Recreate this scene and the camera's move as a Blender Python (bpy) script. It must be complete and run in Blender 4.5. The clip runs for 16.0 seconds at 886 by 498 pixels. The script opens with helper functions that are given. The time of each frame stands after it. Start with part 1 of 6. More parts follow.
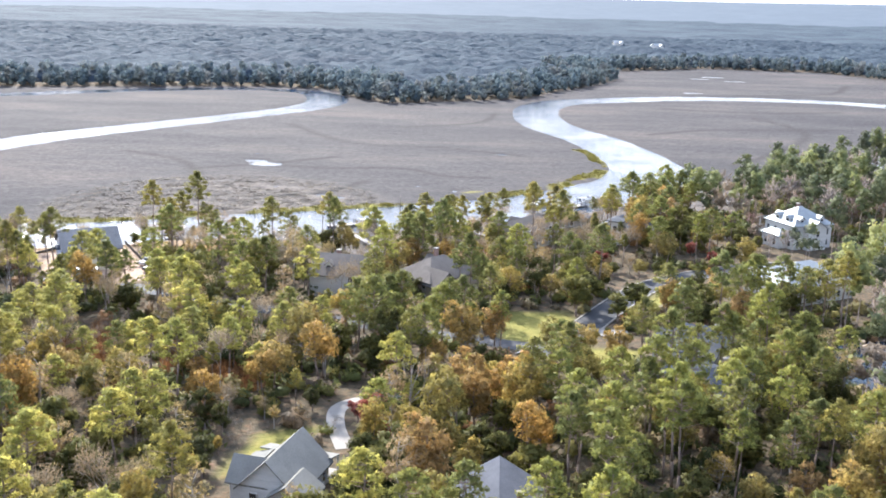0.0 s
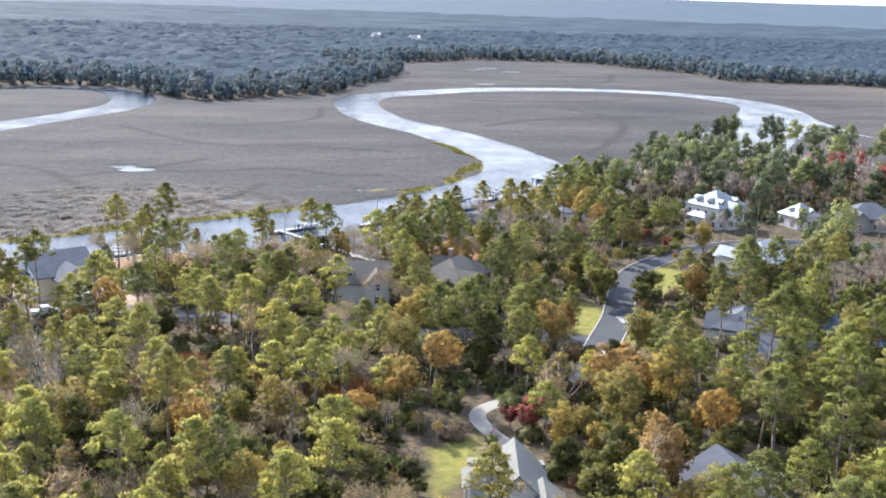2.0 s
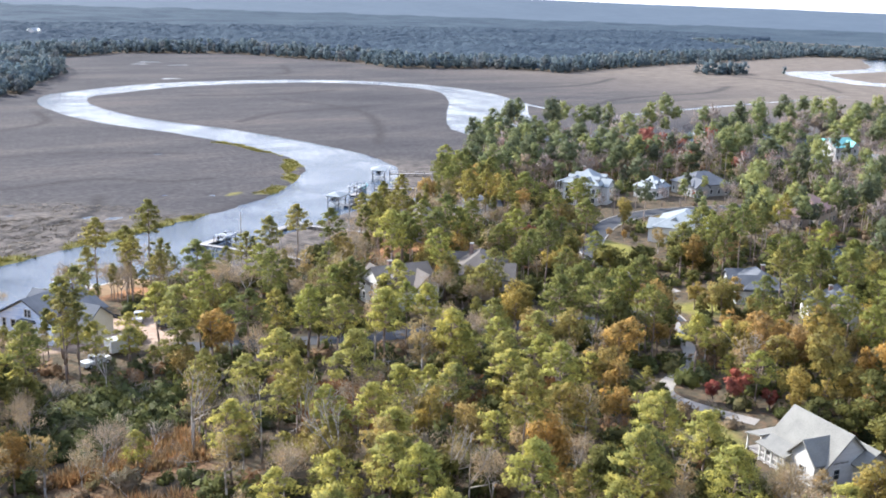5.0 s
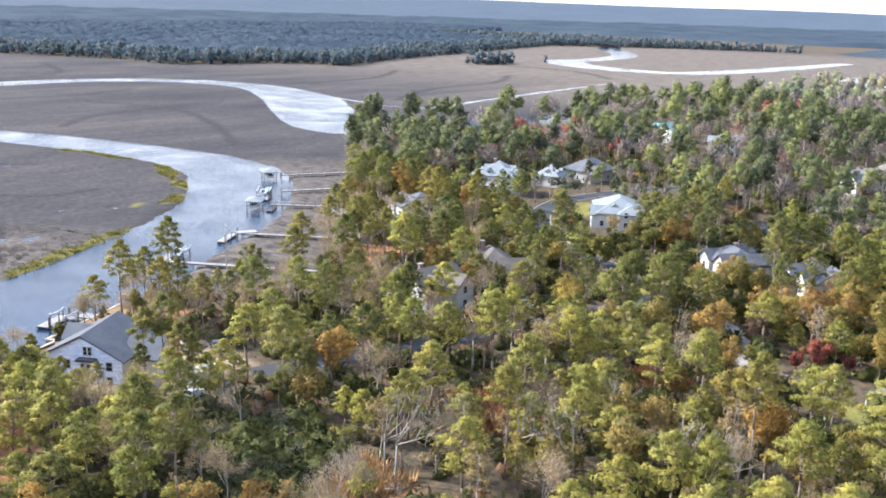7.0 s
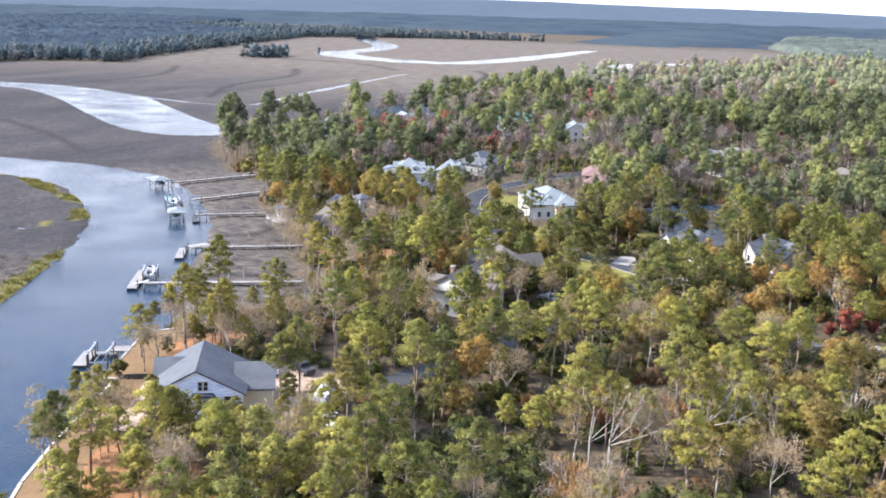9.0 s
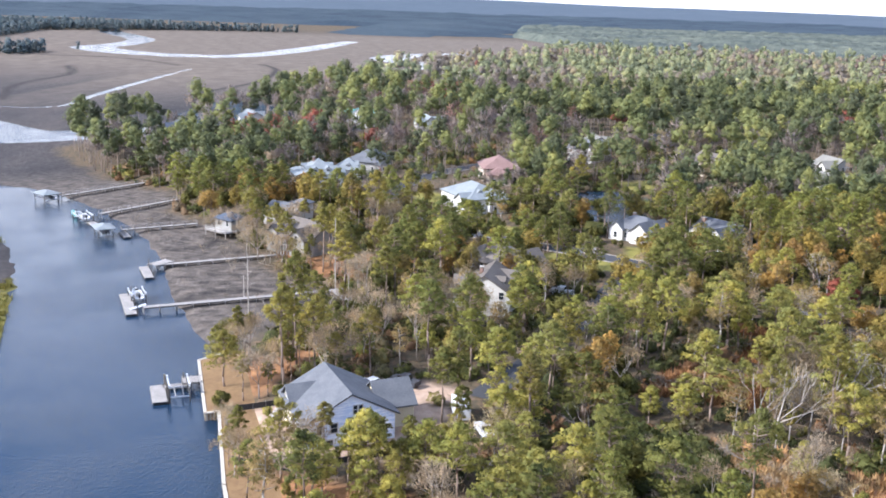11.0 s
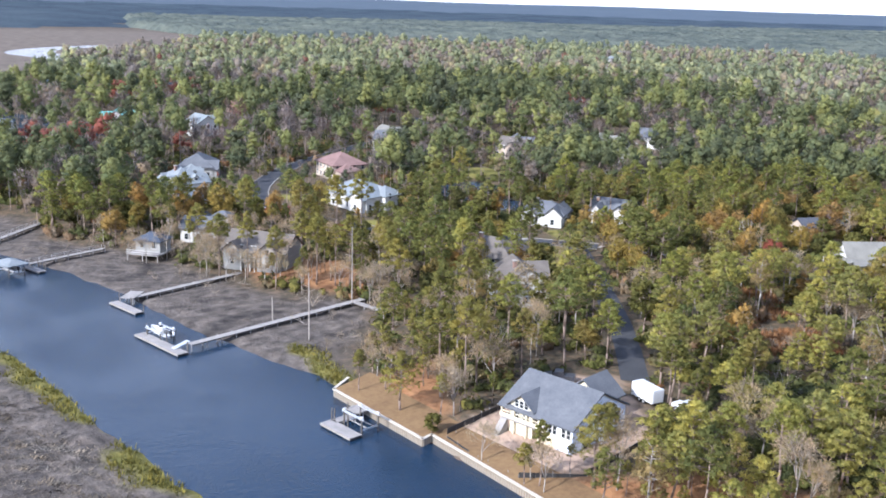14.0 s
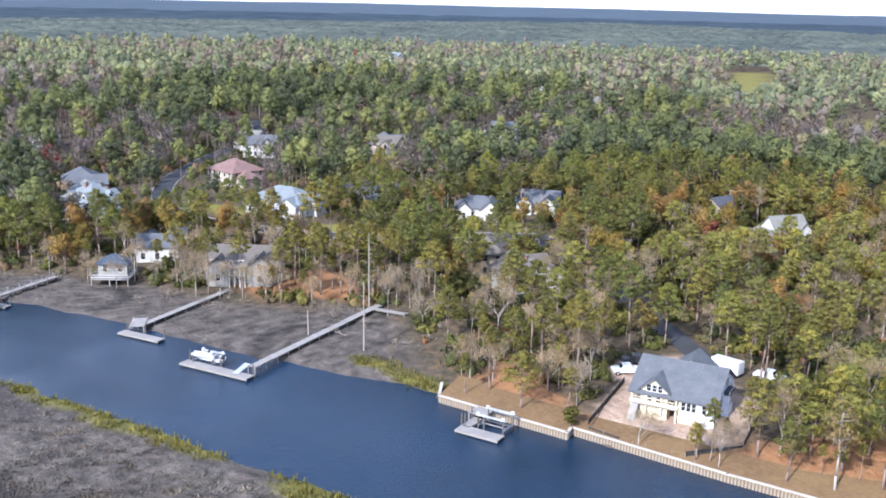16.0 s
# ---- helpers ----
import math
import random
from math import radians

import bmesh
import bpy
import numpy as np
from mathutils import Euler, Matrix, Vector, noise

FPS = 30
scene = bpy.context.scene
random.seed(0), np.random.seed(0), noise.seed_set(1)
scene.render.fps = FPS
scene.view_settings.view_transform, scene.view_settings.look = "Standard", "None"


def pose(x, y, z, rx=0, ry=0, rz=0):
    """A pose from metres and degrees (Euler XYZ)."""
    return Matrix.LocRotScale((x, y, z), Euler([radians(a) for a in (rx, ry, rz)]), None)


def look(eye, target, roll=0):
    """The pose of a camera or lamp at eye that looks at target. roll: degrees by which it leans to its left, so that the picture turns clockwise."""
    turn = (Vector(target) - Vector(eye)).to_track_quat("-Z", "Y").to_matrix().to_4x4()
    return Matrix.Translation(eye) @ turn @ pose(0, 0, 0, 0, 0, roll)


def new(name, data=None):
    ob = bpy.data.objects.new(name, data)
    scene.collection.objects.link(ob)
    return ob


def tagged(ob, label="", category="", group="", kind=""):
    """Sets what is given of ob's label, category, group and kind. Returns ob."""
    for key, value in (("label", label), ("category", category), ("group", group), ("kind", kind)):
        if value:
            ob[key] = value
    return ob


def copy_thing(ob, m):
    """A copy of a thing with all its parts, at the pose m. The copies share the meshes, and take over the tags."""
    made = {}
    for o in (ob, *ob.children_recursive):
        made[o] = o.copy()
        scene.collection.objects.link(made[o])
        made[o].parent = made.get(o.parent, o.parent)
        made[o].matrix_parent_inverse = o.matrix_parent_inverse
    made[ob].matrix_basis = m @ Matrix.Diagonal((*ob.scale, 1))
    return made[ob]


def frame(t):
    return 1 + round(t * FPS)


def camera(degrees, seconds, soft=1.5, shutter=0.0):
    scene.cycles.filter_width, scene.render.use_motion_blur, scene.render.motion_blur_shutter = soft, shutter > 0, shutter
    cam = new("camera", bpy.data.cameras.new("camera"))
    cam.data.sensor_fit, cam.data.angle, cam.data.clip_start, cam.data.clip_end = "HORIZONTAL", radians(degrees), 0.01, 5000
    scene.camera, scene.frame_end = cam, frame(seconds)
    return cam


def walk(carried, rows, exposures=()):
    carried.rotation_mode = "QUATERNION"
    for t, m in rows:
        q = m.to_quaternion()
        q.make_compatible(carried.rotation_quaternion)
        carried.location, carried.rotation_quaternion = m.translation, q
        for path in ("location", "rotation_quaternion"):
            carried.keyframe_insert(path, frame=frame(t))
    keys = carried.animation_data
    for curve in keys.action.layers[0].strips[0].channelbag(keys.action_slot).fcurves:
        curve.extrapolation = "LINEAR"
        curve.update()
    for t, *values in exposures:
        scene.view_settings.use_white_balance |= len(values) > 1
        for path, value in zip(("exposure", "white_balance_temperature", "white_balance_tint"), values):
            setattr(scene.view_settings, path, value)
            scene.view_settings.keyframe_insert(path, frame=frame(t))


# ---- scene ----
# ---------------------------------------------------------------- camera
cam = camera(47.5, 16.0, soft=1.75)
PATH = [  # seconds, eye, heading, tilt, roll in degrees
    (0.0, (2.43, -231.35, 66.05), 2.062, -13.859, 1.525),
    (0.5, (-13.51, -231.91, 66.68), -1.934, -13.927, 1.657),
    (1.0, (-29.53, -231.01, 66.91), -5.914, -13.957, 1.763),
    (1.5, (-45.44, -228.74, 66.84), -9.885, -13.958, 1.844),
    (2.0, (-61.10, -225.18, 66.57), -13.852, -13.938, 1.902),
    (2.5, (-76.40, -220.41, 66.16), -17.820, -13.906, 1.939),
    (3.0, (-91.25, -214.53, 65.68), -21.788, -13.866, 1.957),
    (3.5, (-105.56, -207.61, 65.18), -25.756, -13.824, 1.959),
    (4.0, (-119.29, -199.74, 64.69), -29.722, -13.783, 1.947),
    (4.5, (-132.39, -190.98, 64.25), -33.684, -13.748, 1.924),
    (5.0, (-144.83, -181.42, 63.89), -37.640, -13.720, 1.894),
    (5.5, (-156.56, -171.11, 63.61), -41.588, -13.700, 1.859),
    (6.0, (-167.58, -160.12, 63.42), -45.526, -13.690, 1.821),
    (6.5, (-177.84, -148.51, 63.34), -49.454, -13.691, 1.784),
    (7.0, (-187.33, -136.34, 63.34), -53.372, -13.701, 1.749),
    (7.5, (-196.02, -123.64, 63.43), -57.280, -13.719, 1.719),
    (8.0, (-203.88, -110.46, 63.59), -61.181, -13.746, 1.696),
    (8.5, (-210.89, -96.86, 63.82), -65.075, -13.779, 1.680),
    (9.0, (-217.02, -82.86, 64.08), -68.968, -13.816, 1.673),
    (9.5, (-222.22, -68.51, 64.37), -72.862, -13.856, 1.675),
    (10.0, (-226.47, -53.84, 64.66), -76.761, -13.897, 1.686),
    (10.5, (-229.73, -38.91, 64.94), -80.669, -13.935, 1.704),
    (11.0, (-231.98, -23.76, 65.19), -84.589, -13.970, 1.728),
    (11.5, (-233.18, -8.44, 65.40), -88.524, -14.000, 1.756),
    (12.0, (-233.32, 6.98, 65.56), -92.474, -14.021, 1.784),
    (12.5, (-232.38, 22.45, 65.65), -96.438, -14.034, 1.808),
    (13.0, (-230.36, 37.86, 65.68), -100.414, -14.036, 1.822),
    (13.5, (-227.28, 53.12, 65.64), -104.392, -14.026, 1.820),
    (14.0, (-223.18, 68.12, 65.55), -108.364, -14.005, 1.795),
    (14.5, (-218.12, 82.71, 65.42), -112.312, -13.971, 1.738),
    (15.0, (-212.18, 96.73, 65.26), -116.216, -13.926, 1.639),
    (15.5, (-205.48, 109.99, 65.12), -120.047, -13.871, 1.487),
    (16.0, (-198.19, 122.26, 65.03), -123.768, -13.807, 1.269),
]


def headed(eye, yaw, tilt, roll):
    a, b = radians(yaw), radians(tilt)
    way = Vector((-math.sin(a) * math.cos(b), math.cos(a) * math.cos(b), math.sin(b)))
    return look(eye, Vector(eye) + way, roll)


walk(cam, [(t, headed(e, a, b, r)) for t, e, a, b, r in PATH], exposures=[(0.0, 1.85, 5950, 12), (0.5, 1.52, 5950, 12), (1.5, 1.56, 5850, 11), (4.0, 1.54, 5850, 12), (7.5, 1.53, 5850, 13), (11.0, 1.3, 5720, 15), (16.0, 1.07, 5450, 15)])

# ---------------------------------------------------------------- light
SUN_AZ, SUN_EL = 23.0, 35.0  # degrees left of +y, above the horizon
world = bpy.data.worlds.new("sky")
scene.world = world
world.use_nodes = True
wn, wl = world.node_tree.nodes, world.node_tree.links
wn.clear()
sky = wn.new("ShaderNodeTexSky")
sky.sky_type = "NISHITA"
sky.sun_disc = False
sky.sun_elevation, sky.sun_rotation = radians(SUN_EL), radians(-SUN_AZ)
sky.air_density, sky.dust_density, sky.ozone_density = 1.0, 1.2, 2.5
tc = wn.new("ShaderNodeTexCoord")
mp = wn.new("ShaderNodeMapping")
mp.inputs["Scale"].default_value = (1.0, 1.0, 2.6)
cloud = wn.new("ShaderNodeTexNoise")
cloud.inputs["Scale"].default_value = 2.3
cloud.inputs["Detail"].default_value = 6.0
cr = wn.new("ShaderNodeValToRGB")
cr.color_ramp.elements[0].position, cr.color_ramp.elements[1].position = 0.46, 0.68
cr.color_ramp.elements[0].color = (0, 0, 0, 1)
cr.color_ramp.elements[1].color = (0.75, 0.75, 0.75, 1)
mix = wn.new("ShaderNodeMix")
mix.data_type = "RGBA"
mix.inputs["B"].default_value = (8.0, 8.2, 8.7, 1)
sep = wn.new("ShaderNodeSeparateXYZ")
low = wn.new("ShaderNodeValToRGB")  # haze that whitens the sky towards the horizon
low.color_ramp.elements[0].position, low.color_ramp.elements[1].position = 0.2, 0.40
low.color_ramp.elements[0].color = (0.94, 0.94, 0.94, 1)
low.color_ramp.elements[1].color = (0, 0, 0, 1)
haze = wn.new("ShaderNodeMix")
haze.data_type = "RGBA"
haze.inputs["B"].default_value = (5.5, 5.45, 5.4, 1)
bg = wn.new("ShaderNodeBackground")
bg.inputs["Strength"].default_value = 0.15
wo = wn.new("ShaderNodeOutputWorld")
wl.new(tc.outputs["Generated"], mp.inputs["Vector"])
wl.new(mp.outputs["Vector"], cloud.inputs["Vector"])
wl.new(cloud.outputs["Fac"], cr.inputs["Fac"])
wl.new(cr.outputs["Color"], mix.inputs["Factor"])
wl.new(sky.outputs["Color"], mix.inputs["A"])
wl.new(tc.outputs["Generated"], sep.inputs["Vector"])
wl.new(sep.outputs["Z"], low.inputs["Fac"])
wl.new(low.outputs["Color"], haze.inputs["Factor"])
wl.new(mix.outputs["Result"], haze.inputs["A"])
wl.new(haze.outputs["Result"], bg.inputs["Color"])
wl.new(bg.outputs["Background"], wo.inputs["Surface"])
sun = new("sun", bpy.data.lights.new("sun", "SUN"))
sun.data.energy, sun.data.angle, sun.data.color = 4.4, radians(3.0), (1.0, 0.93, 0.80)
a, b = radians(SUN_AZ), radians(SUN_EL)
sun.matrix_world = look(Vector((-math.sin(a) * math.cos(b), math.cos(a) * math.cos(b), math.sin(b))) * 300, (0, 0, 0))


# ---------------------------------------------------------------- materials
def nodes(name):
    m = bpy.data.materials.new(name)
    m.use_nodes = True
    return m, m.node_tree.nodes, m.node_tree.links, m.node_tree.nodes["Principled BSDF"]


def ramp(n, stops):
    r = n.new("ShaderNodeValToRGB")
    e = r.color_ramp.elements
    while len(e) < len(stops):
        e.new(0.5)
    for k, (p, c) in zip(e, stops):
        k.position, k.color = p, (*c, 1)
    return r


def noise_tex(n, l, scale, detail=4.0, rough=0.6, coord="Object", stretch=None):
    t = n.new("ShaderNodeTexCoord")
    x = n.new("ShaderNodeTexNoise")
    x.inputs["Scale"].default_value, x.inputs["Detail"].default_value, x.inputs["Roughness"].default_value = scale, detail, rough
    src = t.outputs[coord]
    if stretch:
        p = n.new("ShaderNodeMapping")
        p.inputs["Scale"].default_value = stretch
        l.new(src, p.inputs["Vector"])
        src = p.outputs["Vector"]
    l.new(src, x.inputs["Vector"])
    return x


def mixed(n, l, fac, a, b, how="MIX"):
    m = n.new("ShaderNodeMix")
    m.data_type, m.blend_type = "RGBA", how
    for sock, val in (("Factor", fac), ("A", a), ("B", b)):
        if hasattr(val, "links"):
            l.new(val, m.inputs[sock])
        else:
            m.inputs[sock].default_value = val if sock == "Factor" else (*val, 1)
    return m.outputs["Result"]


def bumped(n, l, bsdf, height, strength=0.4, dist=0.05):
    b = n.new("ShaderNodeBump")
    b.inputs["Strength"].default_value, b.inputs["Distance"].default_value = strength, dist
    l.new(height, b.inputs["Height"])
    l.new(b.outputs["Normal"], bsdf.inputs["Normal"])


def surface(name, c1, c2, rough=0.7, scale=0.8, fine=9.0, metal=0.0, bump=0.25, stretch=None, gloss=0.3):
    """A weathered surface: two colours mottled at a coarse and a fine scale, with relief."""
    m, n, l, bs = nodes(name)
    big = noise_tex(n, l, scale, 5, 0.6, stretch=stretch)
    small = noise_tex(n, l, fine, 4, 0.6, stretch=stretch)
    f = n.new("ShaderNodeMath")
    f.operation = "ADD"
    l.new(big.outputs["Fac"], f.inputs[0])
    l.new(small.outputs["Fac"], f.inputs[1])
    h = n.new("ShaderNodeMath")
    h.operation = "MULTIPLY"
    h.inputs[1].default_value = 0.5
    l.new(f.outputs[0], h.inputs[0])
    r = ramp(n, [(0.36, c1), (0.64, c2)])
    l.new(h.outputs[0], r.inputs["Fac"])
    l.new(r.outputs["Color"], bs.inputs["Base Color"])
    bs.inputs["Roughness"].default_value, bs.inputs["Metallic"].default_value = rough, metal
    bs.inputs["Specular IOR Level"].default_value = gloss
    if bump:
        bumped(n, l, bs, small.outputs["Fac"], bump, 0.03)
    return m


def foliage(name, stops, through_light=0.35, attr=None, rough=0.65, gloss=0.12, spread=1.0, ragged=0.0, cover=0.47):
    """Leaves: the tree's own tone, then leaf by leaf variation; light passes through them. ragged: how finely a spray breaks into leaves."""
    m, n, l, bs = nodes(name)
    r = ramp(n, stops)
    if attr:
        a = n.new("ShaderNodeAttribute")
        a.attribute_name = attr
        l.new(a.outputs["Fac"], r.inputs["Fac"])
    else:
        o = n.new("ShaderNodeObjectInfo")
        l.new(o.outputs["Random"], r.inputs["Fac"])
    g = n.new("ShaderNodeNewGeometry")
    v = ramp(n, [(0.0, (1 - 0.38 * spread,) * 3), (1.0, (1 + 0.35 * spread, 1 + 0.3 * spread, 1 + 0.2 * spread))])
    l.new(g.outputs["Random Per Island"], v.inputs["Fac"])
    c = mixed(n, l, 1.0, r.outputs["Color"], v.outputs["Color"], "MULTIPLY")
    patch = noise_tex(n, l, 0.35, 3, 0.5)
    pr = ramp(n, [(0.35, (0.8, 0.86, 0.9)), (0.65, (1.18, 1.1, 0.95))])
    l.new(patch.outputs["Fac"], pr.inputs["Fac"])
    c = mixed(n, l, 1.0, c, pr.outputs["Color"], "MULTIPLY")
    l.new(c, bs.inputs["Base Color"])
    bs.inputs["Roughness"].default_value = rough
    bs.inputs["Specular IOR Level"].default_value = gloss
    t = n.new("ShaderNodeBsdfTranslucent")
    l.new(c, t.inputs["Color"])
    mx = n.new("ShaderNodeMixShader")
    mx.inputs["Fac"].default_value = through_light
    l.new(bs.outputs["BSDF"], mx.inputs[1])
    l.new(t.outputs["BSDF"], mx.inputs[2])
    out = mx.outputs["Shader"]
    if ragged:
        gap = noise_tex(n, l, ragged, 2, 0.6)
        cut = n.new("ShaderNodeMath")
        cut.operation = "GREATER_THAN"
        cut.inputs[1].default_value = cover
        l.new(gap.outputs["Fac"], cut.inputs[0])
        hole = n.new("ShaderNodeBsdfTransparent")
        leafy = n.new("ShaderNodeMixShader")
        l.new(cut.outputs[0], leafy.inputs["Fac"])
        l.new(hole.outputs["BSDF"], leafy.inputs[1])
        l.new(out, leafy.inputs[2])
        out = leafy.outputs["Shader"]
    l.new(out, n["Material Output"].inputs["Surface"])
    return m


PINE = [(0.0, (0.14, 0.142, 0.046)), (0.3, (0.205, 0.198, 0.06)), (0.55, (0.275, 0.245, 0.072)), (0.8, (0.16, 0.17, 0.056)), (1.0, (0.235, 0.2, 0.068))]
BROAD = [(0.0, (0.21, 0.186, 0.062)), (0.25, (0.315, 0.24, 0.072)), (0.45, (0.22, 0.2, 0.064)), (0.62, (0.295, 0.224, 0.088)), (0.8, (0.35, 0.222, 0.07)), (1.0, (0.255, 0.176, 0.09))]
OAK = [(0.0, (0.07, 0.072, 0.03)), (0.5, (0.105, 0.108, 0.036)), (1.0, (0.15, 0.142, 0.045))]
M = {}
M["needles"] = foliage("pine needles", PINE, 0.5, ragged=5.0)
GREEN = [(0.0, (0.118, 0.13, 0.047)), (0.3, (0.17, 0.18, 0.056)), (0.55, (0.24, 0.25, 0.068)), (0.8, (0.14, 0.16, 0.058)), (1.0, (0.21, 0.2, 0.066))]
M["green_needles"] = foliage("green pine needles", GREEN, 0.5, ragged=5.0)
M["leaves"] = foliage("autumn leaves", BROAD, 0.5, ragged=4.5)
M["oak"] = foliage("evergreen leaves", OAK, 0.42, gloss=0.08, ragged=4.5, cover=0.44)
M["tan_leaves"] = foliage("withered leaves", [(0.0, (0.3, 0.225, 0.13)), (0.3, (0.27, 0.215, 0.1)), (0.55, (0.33, 0.25, 0.16)), (0.8, (0.25, 0.205, 0.125)), (1.0, (0.34, 0.25, 0.1))], 0.5, ragged=5.5, cover=0.5)
M["red"] = foliage("red leaves", [(0.0, (0.23, 0.07, 0.06)), (1.0, (0.29, 0.1, 0.075))], 0.4, ragged=5.0)
M["twigs"] = foliage("grey twigs", [(0.0, (0.24, 0.19, 0.135)), (0.4, (0.35, 0.27, 0.18)), (0.7, (0.3, 0.25, 0.2)), (1.0, (0.33, 0.27, 0.14))], 0.3)
M["young"] = foliage("young pine needles", [(0.0, (0.28, 0.285, 0.085)), (0.6, (0.385, 0.36, 0.105)), (1.0, (0.27, 0.265, 0.09))], 0.58, ragged=5.0)
# tree tones, with some blue mixed in that stands for haze
WOODS = [(0.0, (0.074, 0.086, 0.056)), (0.2, (0.112, 0.13, 0.07)), (0.42, (0.172, 0.194, 0.085)), (0.6, (0.25, 0.262, 0.1)),
         (0.7, (0.215, 0.17, 0.128)), (0.8, (0.24, 0.2, 0.185)), (0.95, (0.275, 0.238, 0.24)), (0.98, (0.26, 0.1, 0.08)), (1.0, (0.26, 0.1, 0.08))]
M["woods"] = foliage("mixed woods", WOODS, 0.42, attr="tint", spread=0.5, ragged=2.6, cover=0.45)
# the blue of distance haze is put into these tree tones
FAR_HAZED = [(0.0, (0.086, 0.12, 0.15)), (0.5, (0.106, 0.138, 0.162)), (0.8, (0.12, 0.144, 0.162)), (1.0, (0.138, 0.148, 0.162))]
M["far"] = foliage("distant woods tinted haze blue", FAR_HAZED, 0.5, attr="tint", rough=0.9, gloss=0.03, spread=0.5, ragged=0.7, cover=0.44)


def canopy_mat(name, dark, pale):
    """Tree tops seen from far off: crowns, the shade of gaps and paler stands, all put into the colour."""
    m, n, l, bs = nodes(name)
    x = noise_tex(n, l, 0.11, 4, 0.7)
    y = noise_tex(n, l, 0.006, 5, 0.65)
    r = ramp(n, [(0.3, dark), (0.7, pale)])
    l.new(x.outputs["Fac"], r.inputs["Fac"])
    q = ramp(n, [(0.35, (0.72, 0.74, 0.78)), (0.65, (1.3, 1.22, 1.12))])
    l.new(y.outputs["Fac"], q.inputs["Fac"])
    l.new(mixed(n, l, 1.0, r.outputs["Color"], q.outputs["Color"], "MULTIPLY"), bs.inputs["Base Color"])
    bs.inputs["Roughness"].default_value, bs.inputs["Specular IOR Level"].default_value = 0.9, 0.05
    bumped(n, l, bs, x.outputs["Fac"], 0.6, 5.0)
    return m


# haze and the shade between crowns are put into these canopy colours
M["canopy"] = canopy_mat("far canopy tinted haze blue", (0.025, 0.038, 0.054), (0.039, 0.055, 0.073))
M["inland"] = canopy_mat("inland canopy tinted for haze", (0.06, 0.075, 0.068), (0.104, 0.119, 0.104))
M["horizon"] = canopy_mat("horizon woods tinted haze blue", (0.03, 0.045, 0.061), (0.044, 0.061, 0.078))
# paler, greyer tones stand in for the haze over the inland woods
M["woods_far"] = foliage("wide woods paled for haze", [(0.0, (0.17, 0.195, 0.135)), (0.2, (0.215, 0.24, 0.155)), (0.42, (0.28, 0.3, 0.182)), (0.6, (0.345, 0.36, 0.195)), (0.7, (0.32, 0.275, 0.2)),
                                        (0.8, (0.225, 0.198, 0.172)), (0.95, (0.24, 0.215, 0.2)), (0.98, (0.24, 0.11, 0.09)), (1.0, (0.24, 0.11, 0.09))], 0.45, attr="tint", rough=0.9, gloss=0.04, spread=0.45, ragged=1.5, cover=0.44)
M["scrub"] = foliage("undergrowth", [(0.0, (0.06, 0.07, 0.03)), (0.4, (0.11, 0.12, 0.04)), (0.6, (0.17, 0.16, 0.05)), (0.8, (0.16, 0.13, 0.095)), (1.0, (0.21, 0.115, 0.06))], 0.3, attr="tint", gloss=0.08, ragged=4.0, cover=0.44)
M["fringe"] = foliage("cordgrass", [(0.0, (0.105, 0.102, 0.028)), (1.0, (0.185, 0.165, 0.045))], 0.35, attr="tint")
M["reed"] = foliage("dormant marsh grass", [(0.0, (0.066, 0.057, 0.05)), (0.6, (0.112, 0.098, 0.086)), (1.0, (0.175, 0.153, 0.134))], 0.2, attr="tint")
M["rust"] = foliage("rusty sedge", [(0.0, (0.17, 0.085, 0.045)), (0.5, (0.27, 0.15, 0.075)), (1.0, (0.36, 0.26, 0.14))], 0.25, attr="tint")
M["bark"] = surface("pine bark", (0.13, 0.095, 0.075), (0.26, 0.20, 0.165), 0.9, 0.6, 5, bump=0.5, stretch=(1, 1, 0.3))
M["pale_bark"] = surface("bleached bark", (0.22, 0.195, 0.17), (0.38, 0.345, 0.31), 0.9, 0.6, 5, bump=0.4, stretch=(1, 1, 0.3))
M["asphalt"] = surface("asphalt", (0.03, 0.032, 0.037), (0.052, 0.053, 0.058), 0.85, 0.2, 6)
M["concrete"] = surface("concrete", (0.2, 0.18, 0.16), (0.29, 0.27, 0.24), 0.85, 0.3, 5)
M["dock"] = surface("grey dock boards", (0.19, 0.18, 0.17), (0.30, 0.28, 0.265), 0.85, 0.7, 8)
M["pile"] = surface("tarred piles", (0.06, 0.055, 0.05), (0.13, 0.115, 0.10), 0.85, 0.9, 8)
M["white"] = surface("white siding", (0.40, 0.395, 0.375), (0.53, 0.52, 0.495), 0.55, 0.4, 6, bump=0.1, stretch=(0.3, 0.3, 4))
M["cream"] = surface("cream siding", (0.5, 0.445, 0.32), (0.62, 0.56, 0.42), 0.6, 0.4, 6, bump=0.1)
M["grey_wall"] = surface("grey siding", (0.20, 0.20, 0.195), (0.30, 0.295, 0.28), 0.6, 0.4, 6, bump=0.1, stretch=(0.3, 0.3, 4))
M["tan_wall"] = surface("tan stucco", (0.33, 0.27, 0.215), (0.45, 0.38, 0.31), 0.75, 0.4, 6)
M["brick"] = surface("brick", (0.17, 0.105, 0.085), (0.27, 0.18, 0.145), 0.85, 0.5, 7, stretch=(1, 1, 4))
M["shingle_dark"] = surface("dark shingles", (0.05, 0.054, 0.066), (0.085, 0.09, 0.105), 0.9, 0.4, 6, bump=0.5, gloss=0.08)
M["shingle_grey"] = surface("grey shingles", (0.082, 0.088, 0.1), (0.135, 0.14, 0.152), 0.9, 0.4, 6, bump=0.5, gloss=0.08)
